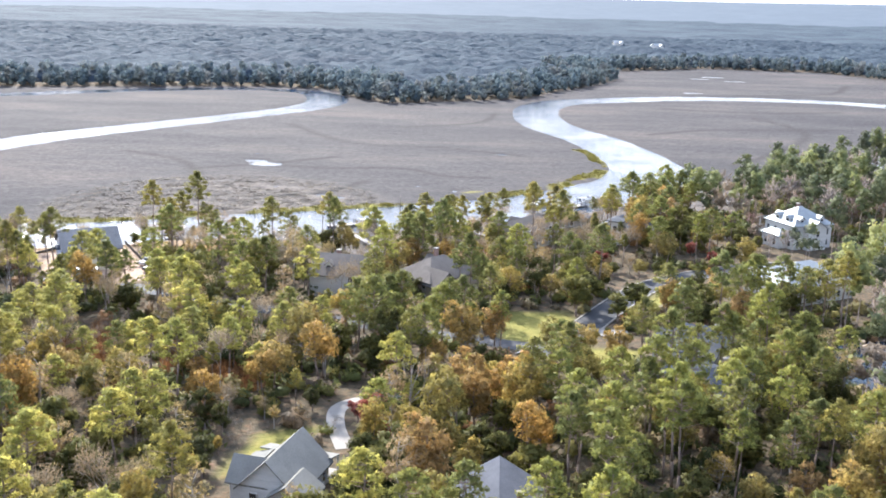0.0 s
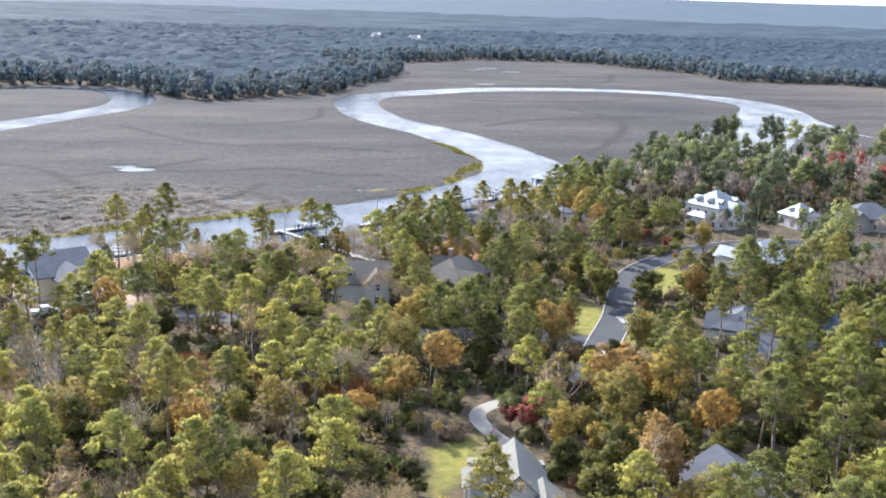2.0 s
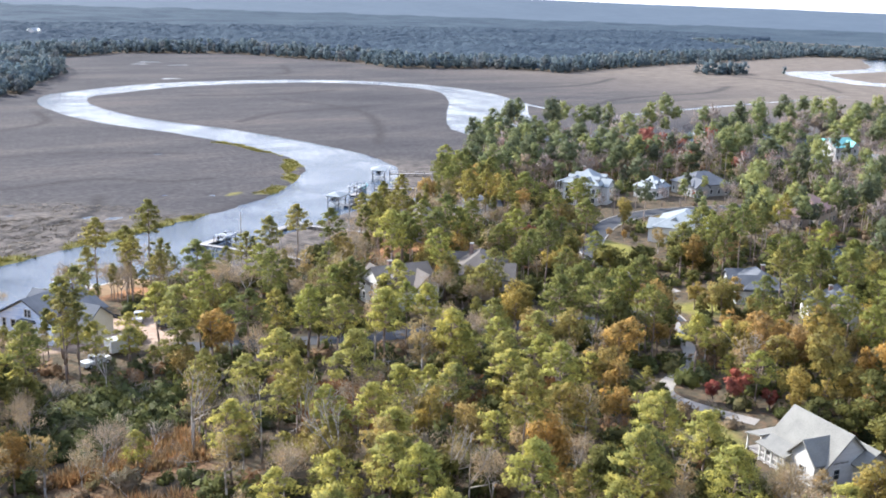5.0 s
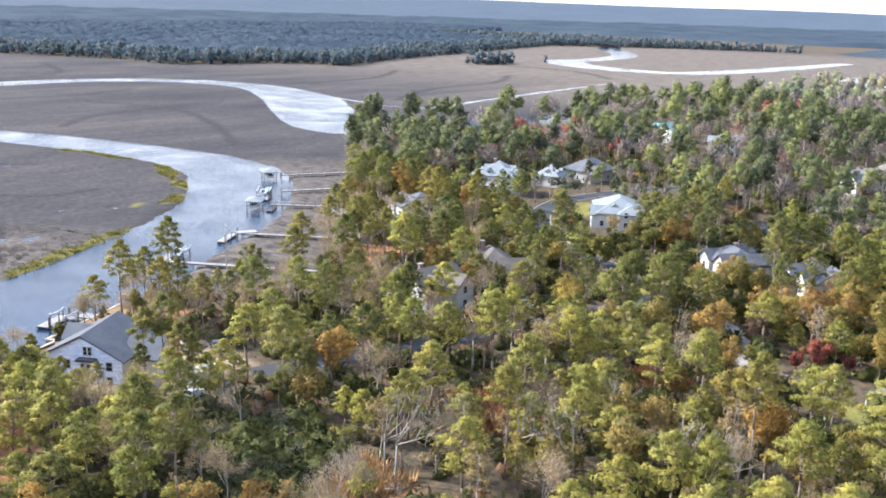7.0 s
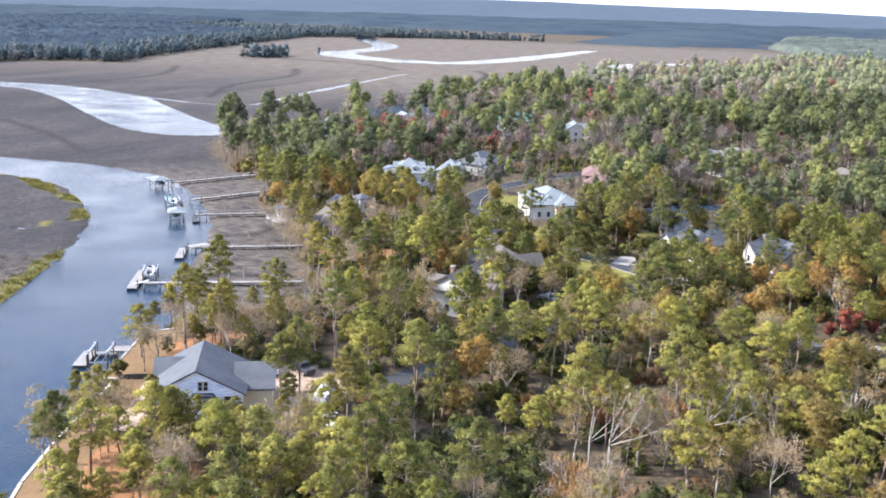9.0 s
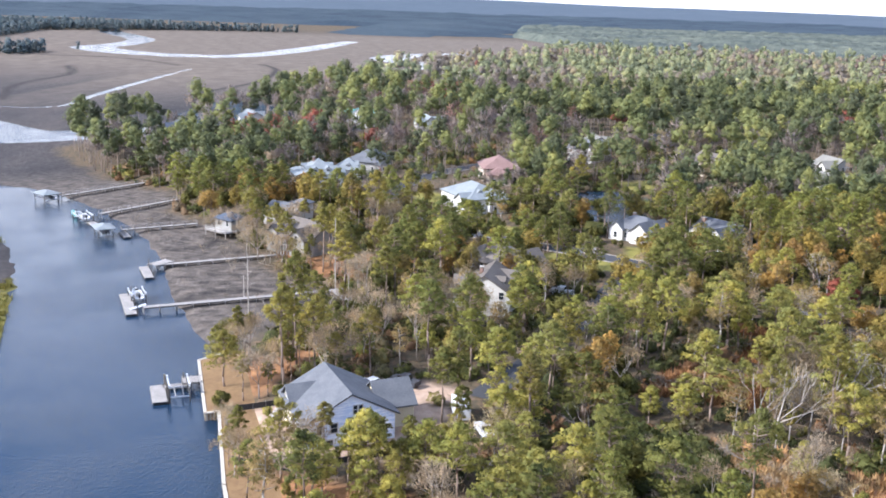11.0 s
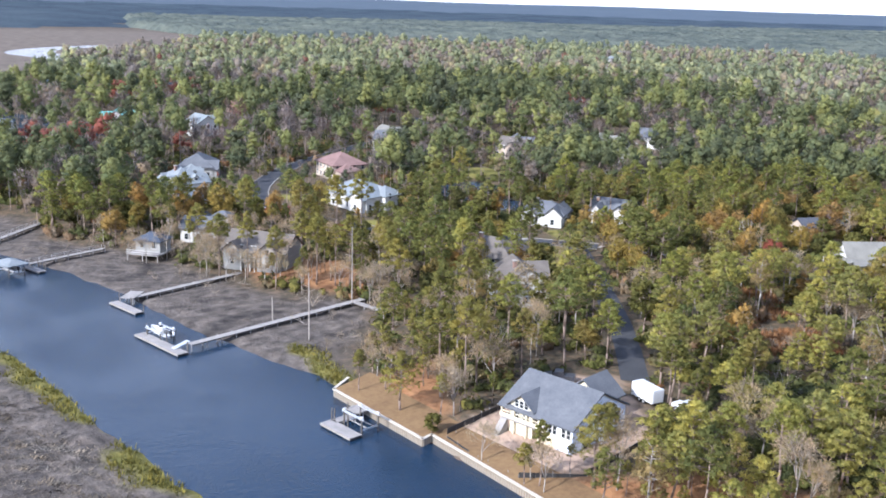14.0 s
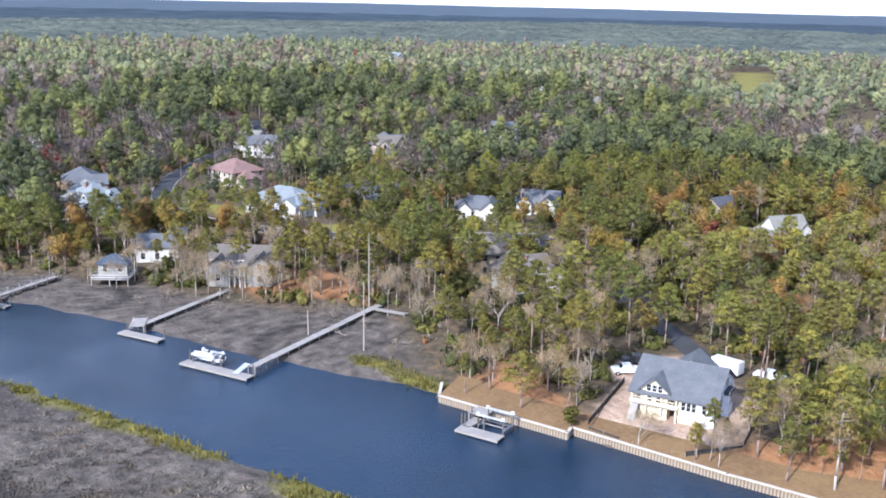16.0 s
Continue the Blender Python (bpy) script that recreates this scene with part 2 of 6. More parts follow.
M["shingle_brown"] = surface("weathered shingles", (0.095, 0.083, 0.075), (0.15, 0.134, 0.12), 0.9, 0.4, 6, bump=0.5, gloss=0.08)
M["shingle_pale"] = surface("pale shingles", (0.14, 0.137, 0.125), (0.20, 0.195, 0.175), 0.9, 0.4, 6, bump=0.5, gloss=0.08)
M["metal_roof"] = surface("pale metal roof", (0.17, 0.19, 0.2), (0.26, 0.28, 0.285), 0.6, 0.3, 3, metal=0.3, bump=0.08)
M["blue_roof"] = surface("blue metal roof", (0.05, 0.06, 0.082), (0.075, 0.09, 0.118), 0.55, 0.3, 3, metal=0.2, bump=0.08)
M["teal_roof"] = surface("teal metal roof", (0.12, 0.34, 0.32), (0.2, 0.45, 0.42), 0.45, 0.3, 3, metal=0.2)
M["red_tile"] = surface("clay tile", (0.14, 0.085, 0.075), (0.22, 0.14, 0.125), 0.75, 0.5, 7, bump=0.5)
# near black: the shade of recesses as a colour, and black engine parts
M["dark"] = surface("interior shade and black parts", (0.012, 0.012, 0.014), (0.03, 0.03, 0.035), 0.5, 1, 5)
M["black"] = surface("black silt fabric", (0.02, 0.02, 0.022), (0.045, 0.045, 0.045), 0.7, 1, 5)
M["vinyl"] = surface("weathered seawall cap", (0.34, 0.31, 0.26), (0.48, 0.44, 0.38), 0.75, 0.3, 4)
M["gelcoat"] = surface("white gelcoat", (0.48, 0.49, 0.5), (0.58, 0.59, 0.6), 0.25, 0.4, 4, bump=0.0)
M["alu"] = surface("galvanised steel", (0.5, 0.51, 0.53), (0.66, 0.67, 0.69), 0.4, 0.6, 6, metal=0.6, bump=0.05)
M["paint_dark"] = surface("dark car paint", (0.03, 0.032, 0.04), (0.05, 0.052, 0.06), 0.3, 1, 5, bump=0)
M["rubber"] = surface("tyre rubber", (0.015, 0.015, 0.016), (0.03, 0.03, 0.03), 0.8, 1, 6)
M["straw"] = surface("pine straw", (0.20, 0.10, 0.055), (0.33, 0.18, 0.10), 0.95, 0.5, 6, bump=0.5)
M["teal"] = surface("teal hull", (0.10, 0.36, 0.36), (0.16, 0.45, 0.44), 0.3, 1, 4, bump=0)

mg, ng, lg, bg_ = nodes("window glass")
bg_.inputs["Base Color"].default_value = (0.02, 0.025, 0.03, 1)
bg_.inputs["Roughness"].default_value = 0.06
M["glass"] = mg

mw, nw, lw, bw = nodes("river water")
bw.inputs["Base Color"].default_value = (0.009, 0.022, 0.044, 1)
bw.inputs["Roughness"].default_value = 0.09
bw.inputs["IOR"].default_value = 1.33
w1 = noise_tex(nw, lw, 1.0, 4, 0.6, stretch=(1.0, 2.2, 1.0))
w2 = noise_tex(nw, lw, 0.045, 3, 0.5)
wr = ramp(nw, [(0.36, (0.3, 0.3, 0.3)), (0.66, (1, 1, 1))])
lw.new(w2.outputs["Fac"], wr.inputs["Fac"])
wm = nw.new("ShaderNodeMath")
wm.operation = "MULTIPLY"
lw.new(w1.outputs["Fac"], wm.inputs[0])
lw.new(wr.outputs["Color"], wm.inputs[1])
bumped(nw, lw, bw, wm.outputs[0], 0.75, 0.24)
M["water"] = mw


# ground: kinds of soil and turf laid out by the plan
mt, nt, lt, bt = nodes("ground")


def plan_attr(name):
    x = nt.new("ShaderNodeAttribute")
    x.attribute_name = name
    return x.outputs["Fac"]


g_fine = noise_tex(nt, lt, 0.55, 6, 0.65)
g_mid = noise_tex(nt, lt, 0.07, 5, 0.6)
g_far = noise_tex(nt, lt, 0.012, 5, 0.6, stretch=(0.6, 1.6, 1))
r_marsh = ramp(nt, [(0.3, (0.036, 0.033, 0.034)), (0.5, (0.053, 0.049, 0.049)), (0.7, (0.077, 0.07, 0.068))])
r_marsh2 = ramp(nt, [(0.32, (0.66, 0.68, 0.72)), (0.5, (1.0, 1.0, 1.0)), (0.68, (1.5, 1.38, 1.26))])
r_floor = ramp(nt, [(0.3, (0.04, 0.037, 0.027)), (0.5, (0.085, 0.068, 0.045)), (0.7, (0.15, 0.095, 0.058))])
r_lawn = ramp(nt, [(0.3, (0.13, 0.13, 0.032)), (0.7, (0.22, 0.19, 0.055))])
r_sand = ramp(nt, [(0.3, (0.29, 0.205, 0.15)), (0.7, (0.42, 0.315, 0.24))])
r_edge = ramp(nt, [(0.3, (0.085, 0.083, 0.025)), (0.7, (0.19, 0.165, 0.05))])
r_straw = ramp(nt, [(0.3, (0.20, 0.095, 0.045)), (0.7, (0.32, 0.175, 0.085))])
r_mat = ramp(nt, [(0.3, (0.066, 0.056, 0.048)), (0.5, (0.098, 0.085, 0.075)), (0.7, (0.15, 0.13, 0.115))])
lt.new(g_fine.outputs["Fac"], r_mat.inputs["Fac"])
for r in (r_marsh, r_floor, r_lawn, r_sand, r_edge, r_straw):
    lt.new(g_fine.outputs["Fac"], r.inputs["Fac"])
lt.new(g_far.outputs["Fac"], r_marsh2.inputs["Fac"])
col = mixed(nt, lt, 1.0, r_marsh.outputs["Color"], r_marsh2.outputs["Color"], "MULTIPLY")
r_dry = ramp(nt, [(0.3, (0.088, 0.073, 0.06)), (0.7, (0.148, 0.122, 0.1))])
lt.new(g_mid.outputs["Fac"], r_dry.inputs["Fac"])
streak = noise_tex(nt, lt, 0.05, 6, 0.7, stretch=(0.5, 2.2, 1))
r_streak = ramp(nt, [(0.42, (1, 1, 1)), (0.5, (0.62, 0.62, 0.66)), (0.58, (1, 1, 1))])
lt.new(streak.outputs["Fac"], r_streak.inputs["Fac"])
col = mixed(nt, lt, 0.35, col, r_streak.outputs["Color"], "MULTIPLY")
r_mud = ramp(nt, [(0.3, (0.022, 0.02, 0.02)), (0.7, (0.04, 0.036, 0.034))])
lt.new(g_fine.outputs["Fac"], r_mud.inputs["Fac"])
# shade in gaps between grass clumps, put into the mat's colour by noise
r_gap_shade = ramp(nt, [(0.34, (0.5, 0.5, 0.52)), (0.5, (0.95, 0.95, 0.95)), (0.66, (1.22, 1.18, 1.14))])
lump = noise_tex(nt, lt, 0.28, 4, 0.6)
lt.new(lump.outputs["Fac"], r_gap_shade.inputs["Fac"])
mat_col = mixed(nt, lt, 1.0, r_mat.outputs["Color"], r_gap_shade.outputs["Color"], "MULTIPLY")
for key, r in (("dry", r_dry), ("mat", r_mat), ("mud", r_mud), ("edge", r_edge), ("land", r_floor), ("straw", r_straw), ("lawn", r_lawn), ("sand", r_sand)):
    col = mixed(nt, lt, plan_attr(key), col, mat_col if key == "mat" else r.outputs["Color"])
lt.new(col, bt.inputs["Base Color"])
bt.inputs["Roughness"].default_value = 0.95
bt.inputs["Specular IOR Level"].default_value = 0.1
bumped(nt, lt, bt, g_fine.outputs["Fac"], 0.8, 0.8)
M["ground"] = mt


# ---------------------------------------------------------------- builders
class Build:
    """Collects faces for one mesh, in the frame of its thing."""

    def __init__(self):
        self.v, self.f = [], []

    def add(self, pts, faces):
        k = len(self.v)
        self.v += [tuple(p) for p in pts]
        self.f += [tuple(i + k for i in q) for q in faces]
        return self

    def box(self, c, s, rz=0.0, tilt=0.0):
        r = Euler((0, radians(tilt), radians(rz))).to_matrix()
        pts = [Vector(c) + r @ Vector((i * s[0] / 2, j * s[1] / 2, k * s[2] / 2)) for i in (-1, 1) for j in (-1, 1) for k in (-1, 1)]
        return self.add(pts, [(0, 1, 3, 2), (4, 6, 7, 5), (0, 4, 5, 1), (2, 3, 7, 6), (0, 2, 6, 4), (1, 5, 7, 3)])

    def tube(self, p, q, r0, r1, n=6):
        p, q = Vector(p), Vector(q)
        d = (q - p).normalized()
        s = d.orthogonal().normalized()
        t = d.cross(s)
        ring = lambda o, r: [o + s * (r * math.cos(2 * math.pi * i / n)) + t * (r * math.sin(2 * math.pi * i / n)) for i in range(n)]
        return self.add(ring(p, r0) + ring(q, r1), [(i, (i + 1) % n, n + (i + 1) % n, n + i) for i in range(n)] + [tuple(range(n))[::-1], tuple(range(n, 2 * n))])

    def prism(self, profile, x0, x1, turn=False):
        """A closed outline in (across, up) drawn out along x (or along y when turned)."""
        n = len(profile)
        at = (lambda x, a, z: (a, x, z)) if turn else (lambda x, a, z: (x, a, z))
        pts = [at(x0, a, z) for a, z in profile] + [at(x1, a, z) for a, z in profile]
        return self.add(pts, [(i, (i + 1) % n, n + (i + 1) % n, n + i) for i in range(n)] + [tuple(range(n))[::-1], tuple(range(n, 2 * n))])

    def moved(self, m):
        self.v = [tuple(m @ Vector(p)) for p in self.v]
        return self


def mesh_of(name, v, f, mat, smooth=False):
    me = bpy.data.meshes.new(name)
    me.from_pydata([tuple(p) for p in v], [], [tuple(q) for q in f])
    me.materials.append(mat)
    if smooth:
        me.shade_smooth()
    me.update()
    return me


def part(name, b, mat, parent, label="", smooth=False):
    bm = bmesh.new()
    me = mesh_of(name, b.v, b.f, mat)
    bm.from_mesh(me)
    bmesh.ops.recalc_face_normals(bm, faces=bm.faces)
    bm.to_mesh(me)
    bm.free()
    if smooth:
        me.shade_smooth()
    ob = new(name, me)
    ob.parent = parent
    return tagged(ob, label)


def thing(name, m, label, category, group="", kind=""):
    ob = new(name)
    ob.empty_display_size = 0.5
    ob.matrix_basis = m
    return tagged(ob, label, category, group, kind)


def tri_mesh(name, v, f, mat, tint=None, normals=None):
    """A mesh from arrays of corners and triangles; tint: a tone for each corner."""
    me = bpy.data.meshes.new(name)
    me.vertices.add(len(v))
    me.vertices.foreach_set("co", np.asarray(v, dtype=np.float32).ravel())
    n = len(f)
    me.loops.add(n * 3)
    me.loops.foreach_set("vertex_index", np.asarray(f, dtype=np.int32).ravel())
    me.polygons.add(n)
    me.polygons.foreach_set("loop_start", np.arange(0, n * 3, 3, dtype=np.int32))
    me.materials.append(mat)
    if tint is not None:
        me.attributes.new("tint", "FLOAT", "POINT").data.foreach_set("value", np.asarray(tint, dtype=np.float32))
    me.shade_smooth()
    me.update()
    me.validate()
    if normals is not None:
        me.normals_split_custom_set_from_vertices(np.asarray(normals, dtype=np.float32))
    return me


# ---------------------------------------------------------------- the plan: river, marsh, land
RIVER = [(-420, -85, 21), (-260, -28, 21), (-150, 19, 22), (-108, 33, 20.6), (-85, 44.2, 19.6), (-65, 54.2, 19), (-38, 68, 16.5), (0, 87, 17), (27, 106, 17),
         (50, 130, 18), (66, 155, 18), (72, 198, 16), (60, 270, 15), (46, 308, 14.5), (36, 350, 14.5), (36, 412, 14), (52, 462, 14), (82, 487, 15),
         (150, 526, 16), (246, 533, 15), (310, 495, 16), (328, 425, 17), (295, 348, 25), (258, 300, 25), (200, 225, 23), (200, 195, 18), (225, 172, 14)]
ARM = [(-420, 60, 14), (-300, 110, 13), (-225, 165, 13), (-198, 226, 13), (-160, 290, 12), (-136, 330, 11), (-112, 372, 12), (-100, 415, 13), (-105, 458, 14),
       (-122, 489, 11), (-165, 500, 9), (-220, 478, 11), (-264, 446, 12), (-330, 395, 12), (-500, 330, 14)]
CREEK = [(318, 372, 6), (312, 330, 3), (300, 270, 2.0), (315, 248, 2.2), (377, 256, 2.6), (438, 263, 3.2), (530, 272, 2.4), (640, 281, 1.2)]
CREEK_T = [(1400, 690, 14), (1290, 640, 18), (1110, 522, 18), (975, 489, 18), (880, 486, 24), (808, 405, 24), (800, 320, 22), (870, 285, 20), (1040, 267, 18), (1240, 260, 12)]
CREEK_2 = [(1010, 85, 16), (951, 131, 18), (868, 143, 24), (785, 105, 16), (715, 76, 12)]
DITCHES = [[(-78, 166), (-60, 161), (-30, 167), (-12, 152), (6, 150)], [(-110, 150), (-84, 168), (-60, 190)], [(20, 210), (-20, 230), (-60, 236), (-100, 300)], [(-40, 300), (0, 330), (10, 380)],
           [(110, 200), (150, 260), (180, 330), (170, 400)], [(90, 300), (130, 330), (200, 345)], [(120, 440), (180, 430), (240, 450)], [(-150, 190), (-120, 170), (-100, 130)],
           [(330, 290), (420, 330), (520, 340), (600, 380)], [(380, 420), (470, 430), (560, 480)], [(420, 200), (520, 190), (640, 210), (700, 240)], [(650, 300), (720, 380), (730, 470)],
           [(-33, 53), (-24, 48), (-20, 38)], [(-70, 100), (-50, 112), (-40, 135)], [(200, 560), (280, 600), (330, 700)], [(10, 70), (16, 62), (26, 62)]]
POOLS = [(-84, 169, 5.5), (-90, 176, 4), (-94, 196, 2), (-103, 281, 2), (-84, 259, 2), (-145, 266, 2), (-128, 280, 2), (168, 576, 7), (155, 590, 4), (224, 769, 10),
         (233, 722, 8), (205, 740, 7), (180, 600, 5), (-6, 100.5 + 22, 1.8), (12, 215, 2), (-70, 120, 2.2), (-20, 130, 1.5), (-46, 104, 2.4), (-52, 108, 1.6), (900, 590, 6)]
LAKE = [(72, -38), (86, -33), (110, -27), (122, -48), (112, -62), (84, -56), (72, -62), (66, -50)]
LAND_S = [(-5200, -260), (-600, -140), (-260, -62), (-150, -8), (-121, 12.5), (-111, 16.5), (-89, 25.5), (-67, 34.5), (-62, 29), (-49, 31), (-43, 24), (-20, 18), (-9, 33), (4, 44), (25, 57), (37, 66), (55, 86),
          (83, 95), (101, 126), (140, 160), (164, 176), (201, 164), (254, 138), (307, 133), (374, 121), (529, 114), (658, 107), (720, 60), (790, 45),
          (900, -20), (1300, -60), (1560, 30), (1600, 135), (1500, 230), (1490, 440), (1420, 600), (1270, 745), (1500, 1100), (5200, 2500), (5200, -5200), (-5200, -5200)]
LAND_N = [(-5200, 200), (-600, 350), (-300, 470), (-225, 500), (-150, 524), (-108, 512), (-82, 445), (-56, 425), (-22, 446), (32, 484), (62, 560), (112, 662),
          (120, 710), (108, 800), (250, 905), (370, 885), (432, 720), (422, 640), (532, 610), (562, 548), (682, 592), (850, 640), (1270, 745), (1500, 1100), (5200, 2500), (5200, 5200), (-5200, 5200)]


def seg_dist(px, py, ax, ay, bx, by):
    dx, dy = bx - ax, by - ay
    t = np.clip(((px - ax) * dx + (py - ay) * dy) / (dx * dx + dy * dy + 1e-9), 0, 1)
    return np.hypot(px - ax - t * dx, py - ay - t * dy), t


def smooth_line(line, step=0.25):
    """A soft curve through the plan's points."""
    p = np.array(line, float)
    q = np.vstack([2 * p[0] - p[1], p, 2 * p[-1] - p[-2]])
    out = []
    for i in range(1, len(q) - 2):
        for t in np.arange(0, 1, step):
            a_, b_, c_, d_ = q[i - 1], q[i], q[i + 1], q[i + 2]
            out.append(0.5 * (2 * b_ + (c_ - a_) * t + (2 * a_ - 5 * b_ + 4 * c_ - d_) * t * t + (3 * b_ - a_ - 3 * c_ + d_) * t ** 3))
    return out + [p[-1]]


def stream_sd(px, py, line):
    """Distance from the water's edge of a stream with a varying half width (below 0: in the water)."""
    best = np.full(px.shape, 1e9)
    pts = smooth_line(line)
    for (ax, ay, ar), (bx, by, br) in zip(pts, pts[1:]):
        d, t = seg_dist(px, py, ax, ay, bx, by)
        best = np.minimum(best, d - (ar + (br - ar) * t))
    return best


def poly_sd(px, py, poly):
    """Signed distance to an outline, above 0 inside."""
    best, inside = np.full(px.shape, 1e9), np.zeros(px.shape, bool)
    for (ax, ay), (bx, by) in zip(poly, poly[1:] + poly[:1]):
        best = np.minimum(best, seg_dist(px, py, ax, ay, bx, by)[0])
        if ay != by:
            inside ^= ((ay > py) != (by > py)) & (px < (bx - ax) * (py - ay) / (by - ay) + ax)
    return np.where(inside, best, -best)


def ripple(px, py, f, seed):
    """Cheap smooth unevenness."""
    r = np.random.RandomState(seed)
    s = 0
    for k in range(7):
        a_, w, ph = r.rand() * 6.28, f * (0.6 + 1.6 * r.rand()), r.rand() * 6.28
        s = s + np.sin((px * np.cos(a_) + py * np.sin(a_)) * w + ph + 1.3 * np.sin((px * np.sin(a_) - py * np.cos(a_)) * w * 0.7))
    return s / 4.0


def water_sd(px, py):
    sd = stream_sd(px, py, RIVER)
    for line in (ARM, CREEK, CREEK_T, CREEK_2):
        sd = np.minimum(sd, stream_sd(px, py, line))
    for x, y, r in POOLS:
        sd = np.minimum(sd, np.hypot((px - x) * 0.8, (py - y) * 1.3) - r + 0.8 * ripple(px, py, 0.5, 5))
    return sd


def land_sd(px, py):
    return np.maximum(poly_sd(px, py, LAND_S), poly_sd(px, py, LAND_N))


LAWNS = [[(38, -20), (46, 1), (56, 6), (55, -8), (48, -24)], [(6, -26), (22, -24), (24, -38), (14, -47), (8, -44)],
         [(20, -45), (34, -48), (32, -58), (22, -56)], [(-30, -92), (-21, -88), (-22, -98), (-32, -106)], [(70, 10), (96, 20), (100, 12), (90, 4)],
         [(118, -60), (132, -48), (142, -66), (128, -78)], [(50, -36), (66, -34), (66, -46), (54, -46)]]
SANDS = [[(-90, 22), (-104, 17), (-107, 9), (-100, -6), (-84, -12), (-79, -2), (-82, 10)], [(-81, 6), (-75, 5), (-71, -3), (-76, -13), (-81, -12)]]
FIELDS = [[(500, -690), (480, -720), (250, -455), (275, -410)], [(170, -400), (105, -420), (70, -330), (100, -300)], [(310, -450), (345, -420), (270, -320), (240, -345)],
          [(118, -190), (130, -200), (124, -224), (112, -216)]]
STRAWS = [[(-68, 34), (-121, 12), (-160, -20), (-140, -40), (-112, -8), (-108, 14), (-92, 24), (-60, 14)], [(-12, 24), (10, 40), (24, 34), (8, 14), (-8, 14)],
          [(-103, -53), (-90, -51), (-92, -62), (-114, -58)], [(-72, -44), (-60, -48), (-62, -66), (-76, -62)], [(-118, -62), (-96, -70), (-104, -98), (-132, -84)]]


def axis(spans):
    out = [spans[0][0]]
    for a_, b_, s in spans:
        out += list(np.linspace(a_, b_, max(1, round((b_ - a_) / s)) + 1)[1:])
    return np.array(out)


xs = axis([(-5200, -1200, 400), (-1200, -420, 26), (-420, -210, 6), (-210, 110, 2.2), (110, 360, 4), (360, 1400, 9), (1400, 5200, 240)])
ys = axis([(-5200, -1200, 400), (-1200, -240, 40), (-240, -110, 7), (-110, 220, 2.2), (220, 560, 4.5), (560, 1000, 9), (1000, 5200, 250)])
GX, GY = np.meshgrid(xs, ys)
px, py = GX.ravel(), GY.ravel()
sd = water_sd(px, py)
near_bank = (np.abs(sd) < 25) & (np.hypot(px, py) < 420)
sd_r = sd + np.where(near_bank, 0.9 * ripple(px, py, 0.45, 3) * np.clip(1.4 - land_sd(px, py) / 4, 0, 1) * (1 - np.clip((25 - np.hypot(px + 95, py - 26)) / 5, 0, 1)), 0)
ls = land_sd(px, py)
lake = poly_sd(px, py, LAKE)
z = np.clip(sd_r * 0.22, -1.6, 0.45)
z += np.where(sd_r > 2.5, 0.16 * ripple(px, py, 0.8, 9) * np.clip((sd_r - 2.5) / 6, 0, 1), 0)
z = np.where(ls > 0, np.maximum(z, np.minimum(z + 2.0, 0.45 + 1.55 * np.clip(ls / 9, 0, 1))), z)
z = np.where((lake > -7), np.minimum(z, np.where(lake > 0, 0.2, 1.0 - lake * 0.15)), z)
bank_y = np.interp(px, [-124, -112.5, -89.4, -67.5], [11.2, 16.0, 25.3, 35.0])
z = np.where((px > -124) & (px < -67) & (py > bank_y - 0.6) & (py < bank_y + 6), np.minimum(z, -1.2), z)  # dredged foot of the seawall
clump = np.clip((5 - land_sd(px, py)) / 5, 0, 1) * np.clip((sd_r - 1.5) / 4, 0, 1) * np.clip((58 - np.hypot(px + 82, py - 84)) / 18, 0, 1) * (ls < -33)
z += 0.34 * clump * ripple(px, py, 0.75, 13) + 0.22 * clump * ripple(px, py, 0.35, 14)
z = np.where(clump > 0.3, np.maximum(z, 0.05), z)
gm = bpy.data.meshes.new("ground")
nx, ny = len(xs), len(ys)
idx = np.arange(nx * ny).reshape(ny, nx)
quads = np.stack([idx[:-1, :-1], idx[:-1, 1:], idx[1:, 1:], idx[1:, :-1]], -1).reshape(-1, 4)
gm.vertices.add(nx * ny)
gm.vertices.foreach_set("co", np.stack([px, py, z], 1).astype(np.float32).ravel())
gm.loops.add(quads.size)
gm.loops.foreach_set("vertex_index", quads.astype(np.int32).ravel())
gm.polygons.add(len(quads))
gm.polygons.foreach_set("loop_start", np.arange(0, quads.size, 4, dtype=np.int32))


def soft(d, w):
    return np.clip(0.5 + d / w, 0, 1)


def any_of(polys):
    return np.max([poly_sd(px, py, p) for p in polys], axis=0)


